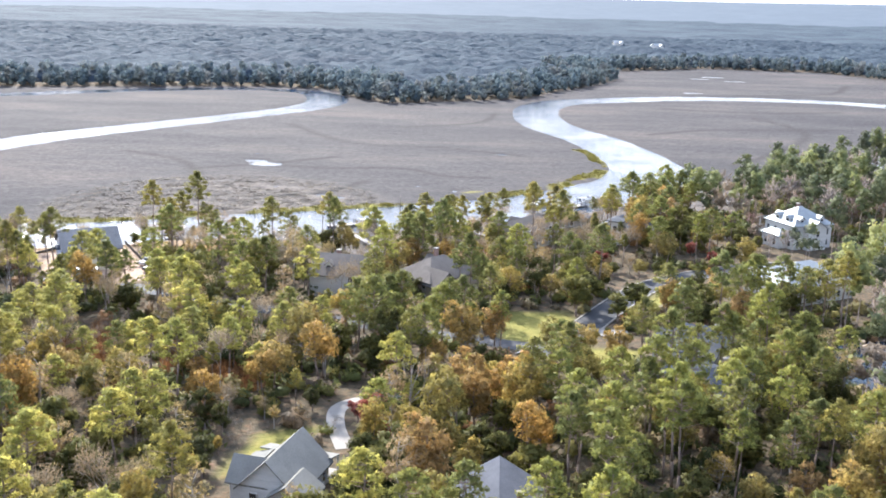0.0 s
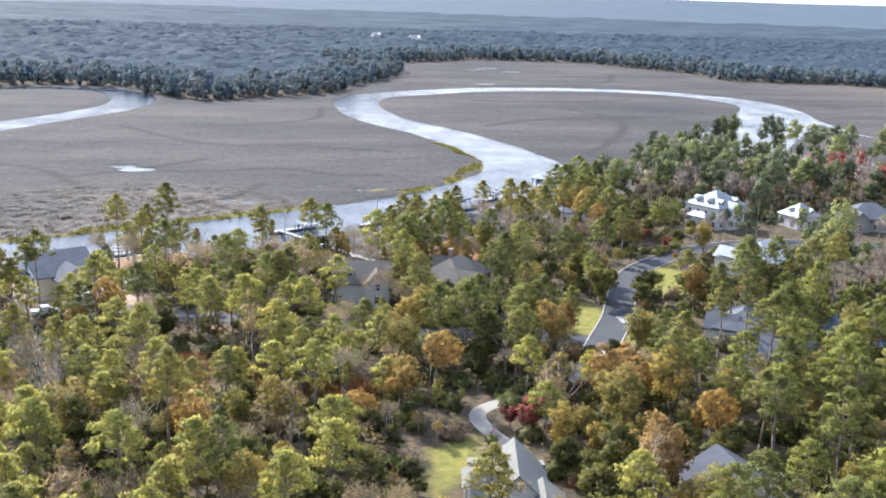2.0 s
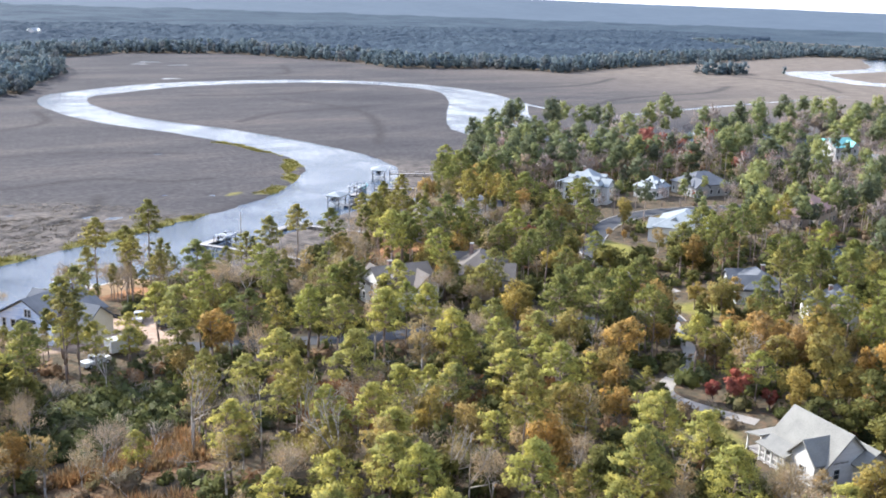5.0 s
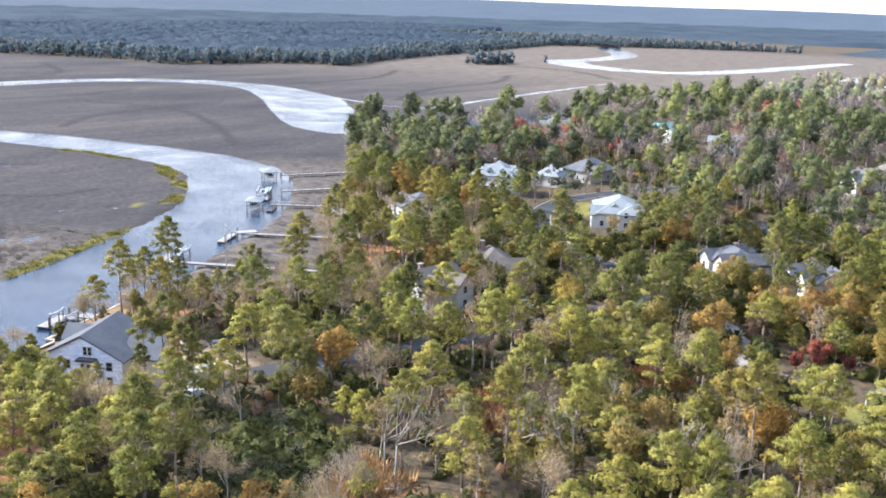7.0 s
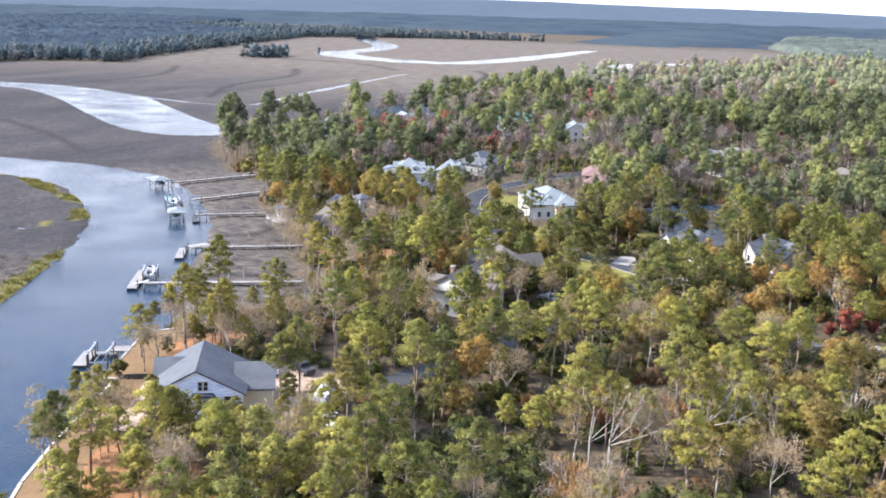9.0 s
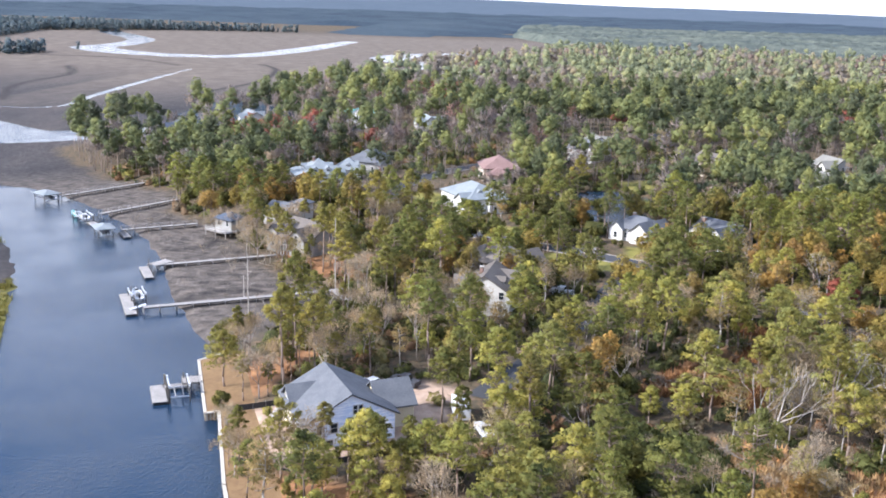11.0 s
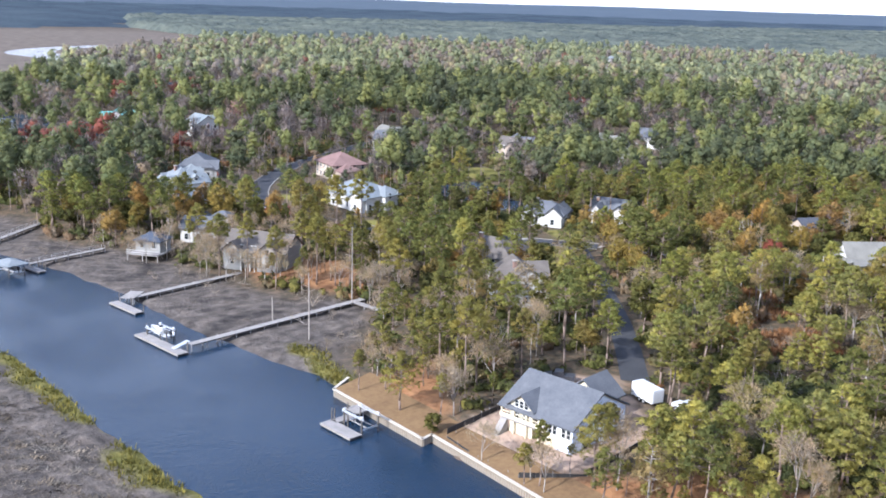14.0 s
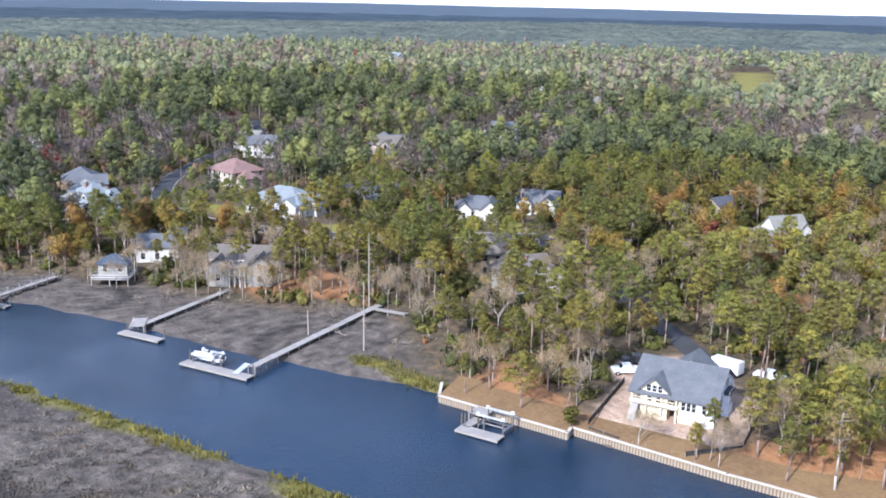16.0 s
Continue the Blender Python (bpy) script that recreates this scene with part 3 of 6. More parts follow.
wob = 2.0 * ripple(px, py, 0.3, 11)
fringe_w = 5.0 + 4.0 * ripple(px, py, 0.13, 21)
edge = (ripple(px, py, 0.11, 71) > -0.2) * np.clip((fringe_w - sd_r) / 2.0, 0, 1) * (sd_r > -2) * (py < 235) * (stream_sd(px, py, RIVER) < 12) * (px < 56) * ((ls < -33) | ((px > -66) & (px < -36) & (py < 60)))
mud = np.zeros_like(px)
for line in DITCHES:
    d = stream_sd(px, py, [(x, y, 0.5) for x, y in line])
    mud = np.maximum(mud, np.clip(1.0 - d / (1.6 + 0.004 * np.hypot(px, py)), 0, 1))
for name, val in (("land", soft(ls + wob, 5)), ("mud", mud), ("mat", np.maximum(np.clip((165 - np.hypot(px + 20, py - 60)) / 40, 0, 1) * (ls > -40), np.clip((60 - np.hypot(px + 82, py - 84)) / 25, 0, 1) * np.clip(1.3 - sd / 40, 0, 1)) * (ls < 2)), ("dry", np.clip((px - 380 + 0.4 * py * (py < 300)) / 260, 0, 1) * (ls < 0)), ("edge", edge), ("lawn", np.maximum(soft(any_of(LAWNS) + 0.4 * wob, 2), soft(any_of(FIELDS), 12))),
                  ("sand", soft(any_of(SANDS) + 0.3 * wob, 1.5)), ("straw", soft(any_of(STRAWS) + 1.2 * wob, 3))):
    gm.attributes.new(name, "FLOAT", "POINT").data.foreach_set("value", val.astype(np.float32))
gm.materials.append(M["ground"])
gm.shade_smooth()
gm.update()
ground = tagged(new("ground", gm), "tidal marsh and wooded upland soil reaching the horizon", "ground", kind="structure")

S = 5200
water = tagged(new("water", mesh_of("water", [(-S, -S, 0), (S, -S, 0), (S, S, 0), (-S, S, 0)], [(0, 1, 2, 3)], M["water"])),
               "calm tidal river and creeks with light ripples", "river", kind="structure")
lk = [(76 - 14, -45 - 24), (128, -66), (128, -20), (62, -26)]
pond = tagged(new("pond_water", mesh_of("pond_water", [(x, y, 0.95) for x, y in lk], [(0, 1, 2, 3)], M["water"])), "still dark pond among the trees", "pond", kind="structure")


GZ = z.reshape(ny, nx)


def stand(x, y):
    """Height of the ground sheet."""
    i, j = np.clip(np.searchsorted(xs, x) - 1, 0, nx - 2), np.clip(np.searchsorted(ys, y) - 1, 0, ny - 2)
    u, w = (x - xs[i]) / (xs[i + 1] - xs[i]), (y - ys[j]) / (ys[j + 1] - ys[j])
    Z = GZ
    return (Z[j, i] * (1 - u) + Z[j, i + 1] * u) * (1 - w) + (Z[j + 1, i] * (1 - u) + Z[j + 1, i + 1] * u) * w


# far rim of woods that closes the horizon, its height fitted to the camera's view
rim = Build()
N = 240
rr = random.Random(3)
turn = [2 * math.pi * i / N for i in range(N)]
tops = [46 + 52 * max(0.0, math.cos(w - radians(65))) ** 1.5 + 2.5 * math.sin(i * 0.21) + 1.5 * math.sin(i * 0.57 + 1) + rr.uniform(-0.7, 0.7) for i, w in enumerate(turn)]
pts = [(d * math.cos(w), d * math.sin(w), zz) for w, zt in zip(turn, tops) for d, zz in ((3900, 6.0), (4780, zt), (4790, 0.0))]
rim.add(pts, [(3 * i + k, (3 * i + 3) % (3 * N) + k, (3 * i + 3) % (3 * N) + k + 1, 3 * i + k + 1) for i in range(N) for k in (0, 1)])
# the blue is far haze, put into the backdrop's colour
M["rim"] = surface("far rim painted haze blue", (0.04, 0.058, 0.08), (0.05, 0.07, 0.093), 1.0, 0.004, 0.02, bump=0)
tagged(new("backdrop", mesh_of("backdrop", rim.v, rim.f, M["rim"])), "backdrop of woods along the far horizon, painted haze blue", "backdrop", kind="structure")

# ---------------------------------------------------------------- roads
ROAD_MAIN = [(13, -54), (16, -49), (24, -36), (32, -20), (42, -3), (56, 10), (78, 22), (104, 24), (145, 9), (194, -27), (240, -66), (300, -90)]
ROAD_LANE = [(16, -49), (-7, -42), (-41, -31), (-62, -23), (-78, -16)]
DRIVE_D = [(-16, -96), (-18.5, -88), (-19, -81), (-15, -77), (-6, -74), (2, -68), (8, -60), (13, -54.5)]
DRIVE_N = [(33, -38), (24, -37)]
FAR_ROAD = [(112, -236), (124, -208), (128, -184)]


def strip(name, line, half, z0, mat, label, cat, kerb=True):
    p = [Vector(q[:2]) for q in smooth_line([(*q, 0) for q in line])]
    top, left, right = [], [], []
    for i, q in enumerate(p):
        d = (p[min(i + 1, len(p) - 1)] - p[max(i - 1, 0)]).normalized()
        s = Vector((-d.y, d.x))
        left.append(q + s * half)
        right.append(q - s * half)
    n = len(p)
    b = Build()
    b.add([(*q, z0) for q in left] + [(*q, z0) for q in right] + [(*q, z0 - 0.4) for q in left] + [(*q, z0 - 0.4) for q in right],
          [f for i in range(n - 1) for f in ((i, n + i, n + i + 1, i + 1), (i, i + 1, 2 * n + i + 1, 2 * n + i), (n + i, 3 * n + i, 3 * n + i + 1, n + i + 1))])
    ob = tagged(part(name, b, mat, None), label, cat, kind="structure")
    if kerb:
        for side in (left, right):
            k = Build()
            c = p
            outer = [q + (q - m) * (0.35 / half) for q, m in zip(side, c)]
            k.add([(*q, z0 + 0.13) for q in side] + [(*q, z0 + 0.13) for q in outer] + [(*q, z0 - 0.3) for q in side] + [(*q, z0 - 0.3) for q in outer],
                  [f for i in range(n - 1) for f in ((i, n + i, n + i + 1, i + 1), (i, i + 1, 2 * n + i + 1, 2 * n + i), (n + i, 3 * n + i, 3 * n + i + 1, n + i + 1))])
            part("kerb", k, M["concrete"], ob, "pale concrete kerb")
    return ob


strip("road_main", ROAD_MAIN, 3.1, 2.05, M["asphalt"], "grey asphalt street curving between lawns", "road")
strip("road_lane", ROAD_LANE, 2.5, 2.04, M["asphalt"], "dark asphalt lane through the trees", "road", False)
strip("driveway_1", DRIVE_D, 1.4, 2.06, M["concrete"], "pale concrete driveway curving to a house", "driveway", False)
strip("driveway_2", DRIVE_N, 2.2, 2.10, M["concrete"], "pale concrete driveway beside a lawn", "driveway", False)
strip("road_far", FAR_ROAD, 3.0, 2.06, M["concrete"], "pale track in a woodland gap", "road", False)


# ---------------------------------------------------------------- trees
_b = bmesh.new()
bmesh.ops.create_icosphere(_b, subdivisions=2, radius=1)
ICO2 = (np.array([v.co for v in _b.verts]), np.array([[v.index for v in f.verts] for f in _b.faces]))
_b.free()
_b = bmesh.new()
bmesh.ops.create_icosphere(_b, subdivisions=1, radius=1)
ICO1 = (np.array([v.co for v in _b.verts]), np.array([[v.index for v in f.verts] for f in _b.faces]))
_b.free()


def leaf_cloud(rng, clumps, per, size, core=0.82, ico=ICO2, flat=0.55):
    """Leaf sprays over lumpy boughs; clumps: rows of centre and radii. Gives points, faces and normals that follow bough and crown."""
    V, F, N, k = [], [], [], 0
    mid = np.mean([c for c, r in clumps], axis=0) - np.array((0, 0, 1.0))
    unit = lambda a: a / (np.linalg.norm(a, axis=1)[:, None] + 1e-9)
    for c, r in clumps:
        c, r = np.array(c), np.array(r)
        if core:
            v = ico[0] * (1 + 0.22 * rng.randn(len(ico[0]), 1)) * r * core + c
            V.append(v)
            F.append(ico[1] + k)
            N.append(unit(ico[0] + 0.5 * unit(v - mid)))
            k += len(v)
        u = unit(rng.randn(per, 3))
        u[:, 2] = np.where((u[:, 2] < -0.3) & (rng.rand(per) < 0.6), -u[:, 2], u[:, 2])
        p = c + u * r * (0.4 + 0.85 * rng.rand(per, 1) ** 0.7)
        nrm = unit(u + flat * rng.randn(per, 3))
        nrm *= np.where((nrm * u).sum(axis=1) < 0, -1.0, 1.0)[:, None]
        s = unit(np.cross(nrm, rng.randn(per, 3)))
        t = np.cross(nrm, s)
        w = size * (0.55 + 0.9 * rng.rand(per, 1))
        tri = np.stack([p + s * w * 1.2, p - s * w * 0.6 + t * w * 0.62, p - s * w * 0.5 - t * w * 0.58], 1).reshape(-1, 3)
        V.append(tri)
        F.append(np.arange(per * 3).reshape(-1, 3) + k)
        N.append(np.repeat(unit(0.55 * u + 0.45 * unit(p - mid) + 0.45 * nrm), 3, axis=0))
        k += per * 3
    return np.vstack(V), np.vstack(F), np.vstack(N)


def limbs(b, rng, base, top, r0, r1, clumps, n=6):
    """A slightly crooked trunk and a limb out to each bough."""
    base, top = Vector(base), Vector(top)
    pts = [base]
    for k in range(1, 5):
        pts.append(base.lerp(top, k / 4) + Vector((rng.randn() * 0.16, rng.randn() * 0.16, 0)) * (k < 4))
    for k in range(4):
        b.tube(pts[k], pts[k + 1], r0 + (r1 - r0) * k / 4, r0 + (r1 - r0) * (k + 1) / 4, n)
    h = top.z - base.z
    for c, r in clumps:
        zz = max(base.z + 0.25 * h, min(c[2] - 0.35 * math.hypot(c[0], c[1]), top.z - 0.2))
        s = base.lerp(top, (zz - base.z) / h)
        b.tube(s, c, r0 * 0.32, r0 * 0.1, 4)
    return b


def pine_parts(seed, h, wide=1.0, low=0.5):
    """Flat layered boughs in whorls up a bare trunk, thinning to a rounded top."""
    rng = np.random.RandomState(seed)
    cl = []
    n = 26 + rng.randint(6)
    for k in range(n):
        f = low + (1 - low) * (k + 0.5) / n
        g = (f - low) / (1 - low)
        prof = math.sin(math.pi * min(1, g * 0.7 + 0.3)) ** 0.6
        a_ = k * 2.4 + rng.rand()
        d = wide * 2.7 * prof * (0.35 + 0.7 * rng.rand()) * (0.2 if f > 0.95 else 1)
        r = wide * (0.42 + 0.45 * rng.rand()) * (1.08 - 0.3 * g)
        cl.append(((d * math.cos(a_), d * math.sin(a_), f * h - 0.3 + 0.12 * d), (r * 1.35, r * 1.35, r * 0.62)))
    b = limbs(Build(), rng, (0, 0, -0.4), (rng.randn() * 0.5, rng.randn() * 0.5, h * 0.96), 0.24, 0.06, cl, 7)
    return b, leaf_cloud(rng, cl, 40, 0.4, 0.0, ICO1, 1.0)


def broad_parts(seed, h, wide=1.0, per=58, core=0.0, size=0.44):
    rng = np.random.RandomState(seed)
    cl = []
    n = 17 + rng.randint(6)
    for k in range(n):
        u = rng.randn(3)
        u /= np.linalg.norm(u)
        rad = (0.45 + 0.5 * rng.rand())
        c = (u[0] * wide * 2.9 * rad, u[1] * wide * 2.9 * rad, h * (0.62 + 0.34 * u[2] * rad))
        r = wide * (0.8 + 0.6 * rng.rand())
        cl.append((c, (r, r, r * 0.85)))
    b = limbs(Build(), rng, (0, 0, -0.4), (rng.randn() * 0.6, rng.randn() * 0.6, h * 0.8), 0.24, 0.06, cl, 7)
    return b, leaf_cloud(rng, cl, per, size, core, ICO1, 1.0)


def bare_parts(seed, h, twig=1000):
    """A leafless crown: forks three orders deep and a haze of fine twigs."""
    rng = np.random.RandomState(seed)
    b = Build()
    tips = []

    def fork(p, d, l, r, order):
        q = p + d * l
        b.tube(p, q, r, r * 0.6, 5 if order < 2 else 3)
        if order == 3:
            tips.append((q, d))
            return
        for _ in range(3 if order else 4):
            nd = (d + Vector(rng.randn(3)) * 0.42 + Vector((0, 0, 0.16))).normalized()
            fork(q - d * l * rng.rand() * 0.25, nd, l * (0.55 + 0.25 * rng.rand()), r * 0.55, order + 1)

    fork(Vector((0, 0, -0.4)), Vector((rng.randn() * 0.05, rng.randn() * 0.05, 1)).normalized(), h * 0.42, 0.2, 0)
    V, F = [], []
    for k in range(twig):
        q, d = tips[rng.randint(len(tips))]
        q = np.array(q) + rng.randn(3) * 0.75
        w = np.array((Vector(d) + Vector(rng.randn(3)) * 0.7).normalized()) * (0.7 + 0.7 * rng.rand())
        s = np.cross(w, rng.randn(3))
        s *= 0.058 / (np.linalg.norm(s) + 1e-9)
        V += [q + s, q - s, q + w]
        F.append((3 * k, 3 * k + 1, 3 * k + 2))
    return b, (np.array(V), np.array(F))


def make_tree(name, label, cat, group, built, bark, leaf, crown="crown"):
    b, crown_parts = built
    v, f = crown_parts[0], crown_parts[1]
    top = thing(name, Matrix.Identity(4), label, cat, group)
    part("trunk", b, bark, top, smooth=True)
    me = tri_mesh(crown, v, f, leaf, None, crown_parts[2] if len(crown_parts) > 2 else None)
    o = new(crown, me)
    o.parent = top
    return top


PROTO = {
    "pine": [make_tree("pine_tree", "tall pine with a bare trunk and tufted yellow-green crown", "pine tree", "pines of the near woods", pine_parts(10 + k, h, w, lo), M["bark"], M["needles"])
             for k, (h, w, lo) in enumerate([(18, 1.15, 0.6), (16, 1.25, 0.5), (20, 1.05, 0.66), (14.5, 1.25, 0.45), (17, 0.95, 0.58), (19, 0.78, 0.7), (16.5, 0.72, 0.66)])],
    "green_pine": [make_tree("green_pine", "tall deep green pine with a bare trunk and open crown", "pine tree", "green pines of the near woods", pine_parts(130 + k, h, w, lo), M["bark"], M["green_needles"])
                   for k, (h, w, lo) in enumerate([(17, 1.25, 0.56), (15, 1.3, 0.46), (19, 1.15, 0.64)])],
    "broad": [make_tree("broadleaf_tree", "broadleaf tree with olive and rusty autumn leaves", "tree", "autumn trees of the near woods", broad_parts(30 + k, h, w), M["bark"], M["leaves"])
              for k, (h, w) in enumerate([(13, 1.0), (14.5, 1.1), (11, 0.9), (12, 1.2)])],
    "oak": [make_tree("evergreen_oak", "dense dark evergreen oak with a low rounded crown", "tree", "evergreen oaks of the near woods", broad_parts(50 + k, h, w, 54, 0.5), M["bark"], M["oak"])
            for k, (h, w) in enumerate([(10, 1.05), (12, 1.15), (8.5, 0.95)])],
    "bare": [make_tree("bare_tree", "leafless grey tree with fine spreading twigs", "tree", "bare trees of the near woods", bare_parts(70 + k, h), M["pale_bark"], M["twigs"])
             for k, h in enumerate([13, 15, 11])],
    "young": [make_tree("young_pine", "young bushy pine with bright yellow-green needles", "pine tree", "young pines of the near woods", pine_parts(110 + k, h, w, lo), M["bark"], M["young"])
              for k, (h, w, lo) in enumerate([(13, 1.15, 0.45), (11, 1.05, 0.38), (15, 1.15, 0.55)])],
    "thin": [make_tree("withered_tree", "half-bare tree with thin tan and straw-coloured leaves", "tree", "withered trees of the near woods", broad_parts(150 + k, h, w, 24, 0.0, 0.4), M["pale_bark"], M["tan_leaves"])
             for k, (h, w) in enumerate([(13.5, 0.95), (12, 1.05), (15, 0.9), (10.5, 0.85)])],
    "maple": [make_tree("red_maple", "small ornamental tree with crimson autumn leaves", "tree", "red maples", broad_parts(90, 6.5, 0.62, 80, 0.6, 0.32), M["bark"], M["red"])],
    "dead": [make_tree("dead_pine", "dead standing pine with bleached bare branches", "dead tree", "dead pines", bare_parts(95, 17, 60), M["pale_bark"], M["twigs"])],
}
used = set()
rt = random.Random(11)


def plant(kind, x, y, scale=1.0, zs=1.0, variant=None):
    opts = PROTO[kind]
    i = rt.randrange(len(opts)) if variant is None else variant
    m = Matrix.Translation((x, y, float(stand(x, y)) - 0.1)) @ Matrix.Rotation(rt.random() * 6.28, 4, "Z") @ Matrix.Diagonal((scale, scale, scale * zs, 1))
    src = opts[i]
    if (kind, i) in used:
        return copy_thing(src, m)
    used.add((kind, i))
    src.matrix_basis = m
    return src


# what keeps trees away: (x, y, radius), and roads
KEEP = [(-94, 4, 11), (-92.4, -17.6, 4), (-76, -1, 5), (-86, -14, 4.5), (-103, -4, 6), (-97, 16, 8), (-104, 6, 7), (-90, -6, 7), (-21, -110, 8), (-29.5, -112, 5), (-27, -118, 5), (-19.5, -101, 5.5), (-28, -14, 9), (-6, -16, 9), (44, -52, 8.5), (42, -74, 8), (92, 50, 10), (118, 45, 7), (138, 40, 11), (77, -4, 12),
        (130, -8, 12), (40, 47, 7.5), (31, 60, 6), (14, 35, 9), (6, -117, 9), (243, 30, 10), (203, -47, 9), (185, -43, 8), (165, -91, 11), (265, 67, 11), (237, 114, 10),
        (190, 130, 12), (150, 118, 12), (652, -388, 12), (166, -136, 9), (184, -167, 9), (356, -331, 12), (259, -296, 11), (791, -469, 14), (125, -125, 9), (160, 132, 8), (58, 26, 5)]
# low trees only: circles placed so that houses and roads show to the camera
LOW = [(-96, 17, 12), (-24, -120, 9), (-31, -106, 7), (-28, -97, 7), (-33, -91, 6), (-12, -25, 6), (34, -46, 8), (83, 36, 12), (109, 33, 11), (131, 28, 11), (100, 40, 8),
       (63, -7, 8), (-18, -84, 7), (116, 4, 9), (140, 6, 8), (74, 24, 6)]
MIDLOW = [(176, -36, 10), (193, -40, 10), (152, -80, 11), (160, -86, 9), (232, 36, 12), (255, 72, 11), (228, 118, 11), (180, 135, 10), (142, 120, 9), (115, -118, 9)]


# strips thinned towards the camera's side so the houses show: (x, y, half width, clear length, low length)
VISTA = [(92, 49, 6, 15, 32), (77, -4, 9, 24, 50), (128, -9, 8, 20, 44), (185, -43, 6, 18, 36), (203, -47, 6, 16, 32), (163, -90, 6, 18, 36), (172, -95, 6, 16, 32), (243, 30, 8, 26, 50),
         (265, 66, 8, 22, 45), (237, 114, 9, 26, 45), (44, -52, 7, 18, 34), (42, -74, 7, 18, 34), (118, 44, 6, 14, 30), (139, 40, 7, 18, 36), (120, 16, 8, 18, 34), (166, -136, 6, 14, 30), (184, -167, 6, 14, 30), (356, -331, 9, 30, 60), (259, -296, 8, 24, 50)]


def vista(X, Y):
    """3 where a strip is clear of trees, 2 where there are bushes, 1 where trees stay low, else 0."""
    out = np.zeros(np.shape(X))
    for a_, b_, half, clear, low in VISTA:
        ux, uy = -225 - a_, 50 - b_
        k = math.hypot(ux, uy)
        ux, uy = ux / k, uy / k
        s = (X - a_) * ux + (Y - b_) * uy
        w = np.abs(-(X - a_) * uy + (Y - b_) * ux)
        side = w < half + 0.1 * np.maximum(s, 0)
        out = np.where(side & (s > -6) & (s < clear * 0.55), 3, np.where(side & (s >= clear * 0.55) & (s < clear), np.maximum(out, 2), np.where(side & (s >= clear) & (s < low), np.maximum(out, 1), out)))
    return out


SHORE = [(-68, 37), (-59, 26.5), (-48, 22), (-43.5, 23), (-33.5, 18.5), (-25, 22), (-18, 20), (-20, 40), (-50, 46)]
BRUSH = [(-105, -30), (-88, -34), (-90, -50), (-112, -52)]
OPEN = [SHORE, BRUSH] + LAWNS + SANDS + FIELDS + [STRAWS[2], STRAWS[3], STRAWS[4], LAKE]


def sites(X, Y, gap=0.8):
    """For each place whether a tree may stand there (0: no), and how tall it may grow."""
    ok = np.where(land_sd(X, Y) > 1.2, 1.0, 0.0)
    for a_, b_, r in LOW:
        ok = np.where((X - a_) ** 2 + (Y - b_) ** 2 < r * r, ok * 0.5, ok)
    vi = vista(X, Y)
    ok = np.where(vi == 3, 0, np.where(vi == 2, ok * 0.25, np.where(vi == 1, ok * 0.5, ok)))
    for line, half in ((ROAD_MAIN, 3.1), (ROAD_LANE, 2.9), (DRIVE_D, 1.7), (DRIVE_N, 2.2)):
        for (ax, ay), (bx, by) in zip(line, line[1:]):
            ok = np.where(seg_dist(X, Y, ax, ay, bx, by)[0] < half + gap, 0, ok)
    for p in OPEN:
        ok = np.where(poly_sd(X, Y, p) > -0.5, 0, ok)
    for a_, b_, r in KEEP:
        ok = np.where((X - a_) ** 2 + (Y - b_) ** 2 < r * r, 0, ok)
    return ok


near_sites, mid_sites = [], []
SX, SY = np.meshgrid(np.arange(-190, 150, 5.6), np.arange(-215, 180, 5.6))
SX = SX.ravel() + np.array([rt.uniform(-2.6, 2.6) for _ in range(SX.size)])
SY = SY.ravel() + np.array([rt.uniform(-2.6, 2.6) for _ in range(SY.size)])
for x, y, ok in zip(SX, SY, sites(SX, SY)):
    if ok:
        (near_sites if (math.hypot(x, y) < 165 and x < 66 and y > -168) or (48 <= x < 78 and -60 < y < 60) else mid_sites).append((float(x), float(y), ok))

# pines that stand singly on the lawn and along the shore
SINGLE = [(-107.2, 17, 4), (-108.4, 15.2, 5), (-106.5, 9.7, 4), (-110.6, 1.1, 5), (-111.8, -0.7, 0), (-106, 3.8, 6), (-115.1, 5.6, 5), (-120, 5.5, 6), (-122.1, 4.2, 0), (-124.1, 2.6, 5), (-112, -4, 1), (-114, -8, 0), (-110, -9, 1), (-117.5, -3, 0), (-113.5, 2, 4), (-119, -8, 1), (-107.5, -6, 4), (-106, -4, 0), (-107.5, -9.5, 1), (-104.5, -8, 4), (-109, -2.5, 1), (-111, -6.5, 0), (-114, -3, 1),
          (-80.4, 16.1, 2), (-67.4, 14.8, 0), (-72.6, 3.1, 2), (-71.5, 20.5, 4), (-83.2, 18, 4), (-68.2, 18.7, 0), (-84.8, 21.6, 6), (-76.5, 16, 4), (-74.7, 12.1, 2), (-82, 12, 4),
          (-8, 22, 2), (-6, 26, 2), (-5.5, 30, 4), (-5, 35, 2), (0, 35, 4), (-15, 18, 2), (-7, 18, 0), (9, 46, 2), (12, 48, 4), (-2, 25, 2), (3, 28, 2),
          (-100, -14, 0), (-105, -10, 0), (-102, -7.5, 4), (-109, -13, 1), (-96, -11.5, 2), (-128, -10, 5), (-104, -20, 1), (-97, -24, 2), (-91, -59, 2), (-83, -70, 2), (-88, -63, 4), (-132, -4, 0),
          (18, 50, 2), (22, 44, 0), (26, 50, 4), (5, 40, 2)]
# nearest to the flight arc first
near_sites.sort(key=lambda s: -(math.hypot(s[0], s[1]) - (40 if s[0] > 10 and s[1] > -60 else 0)))
count = {k: 0 for k in PROTO}
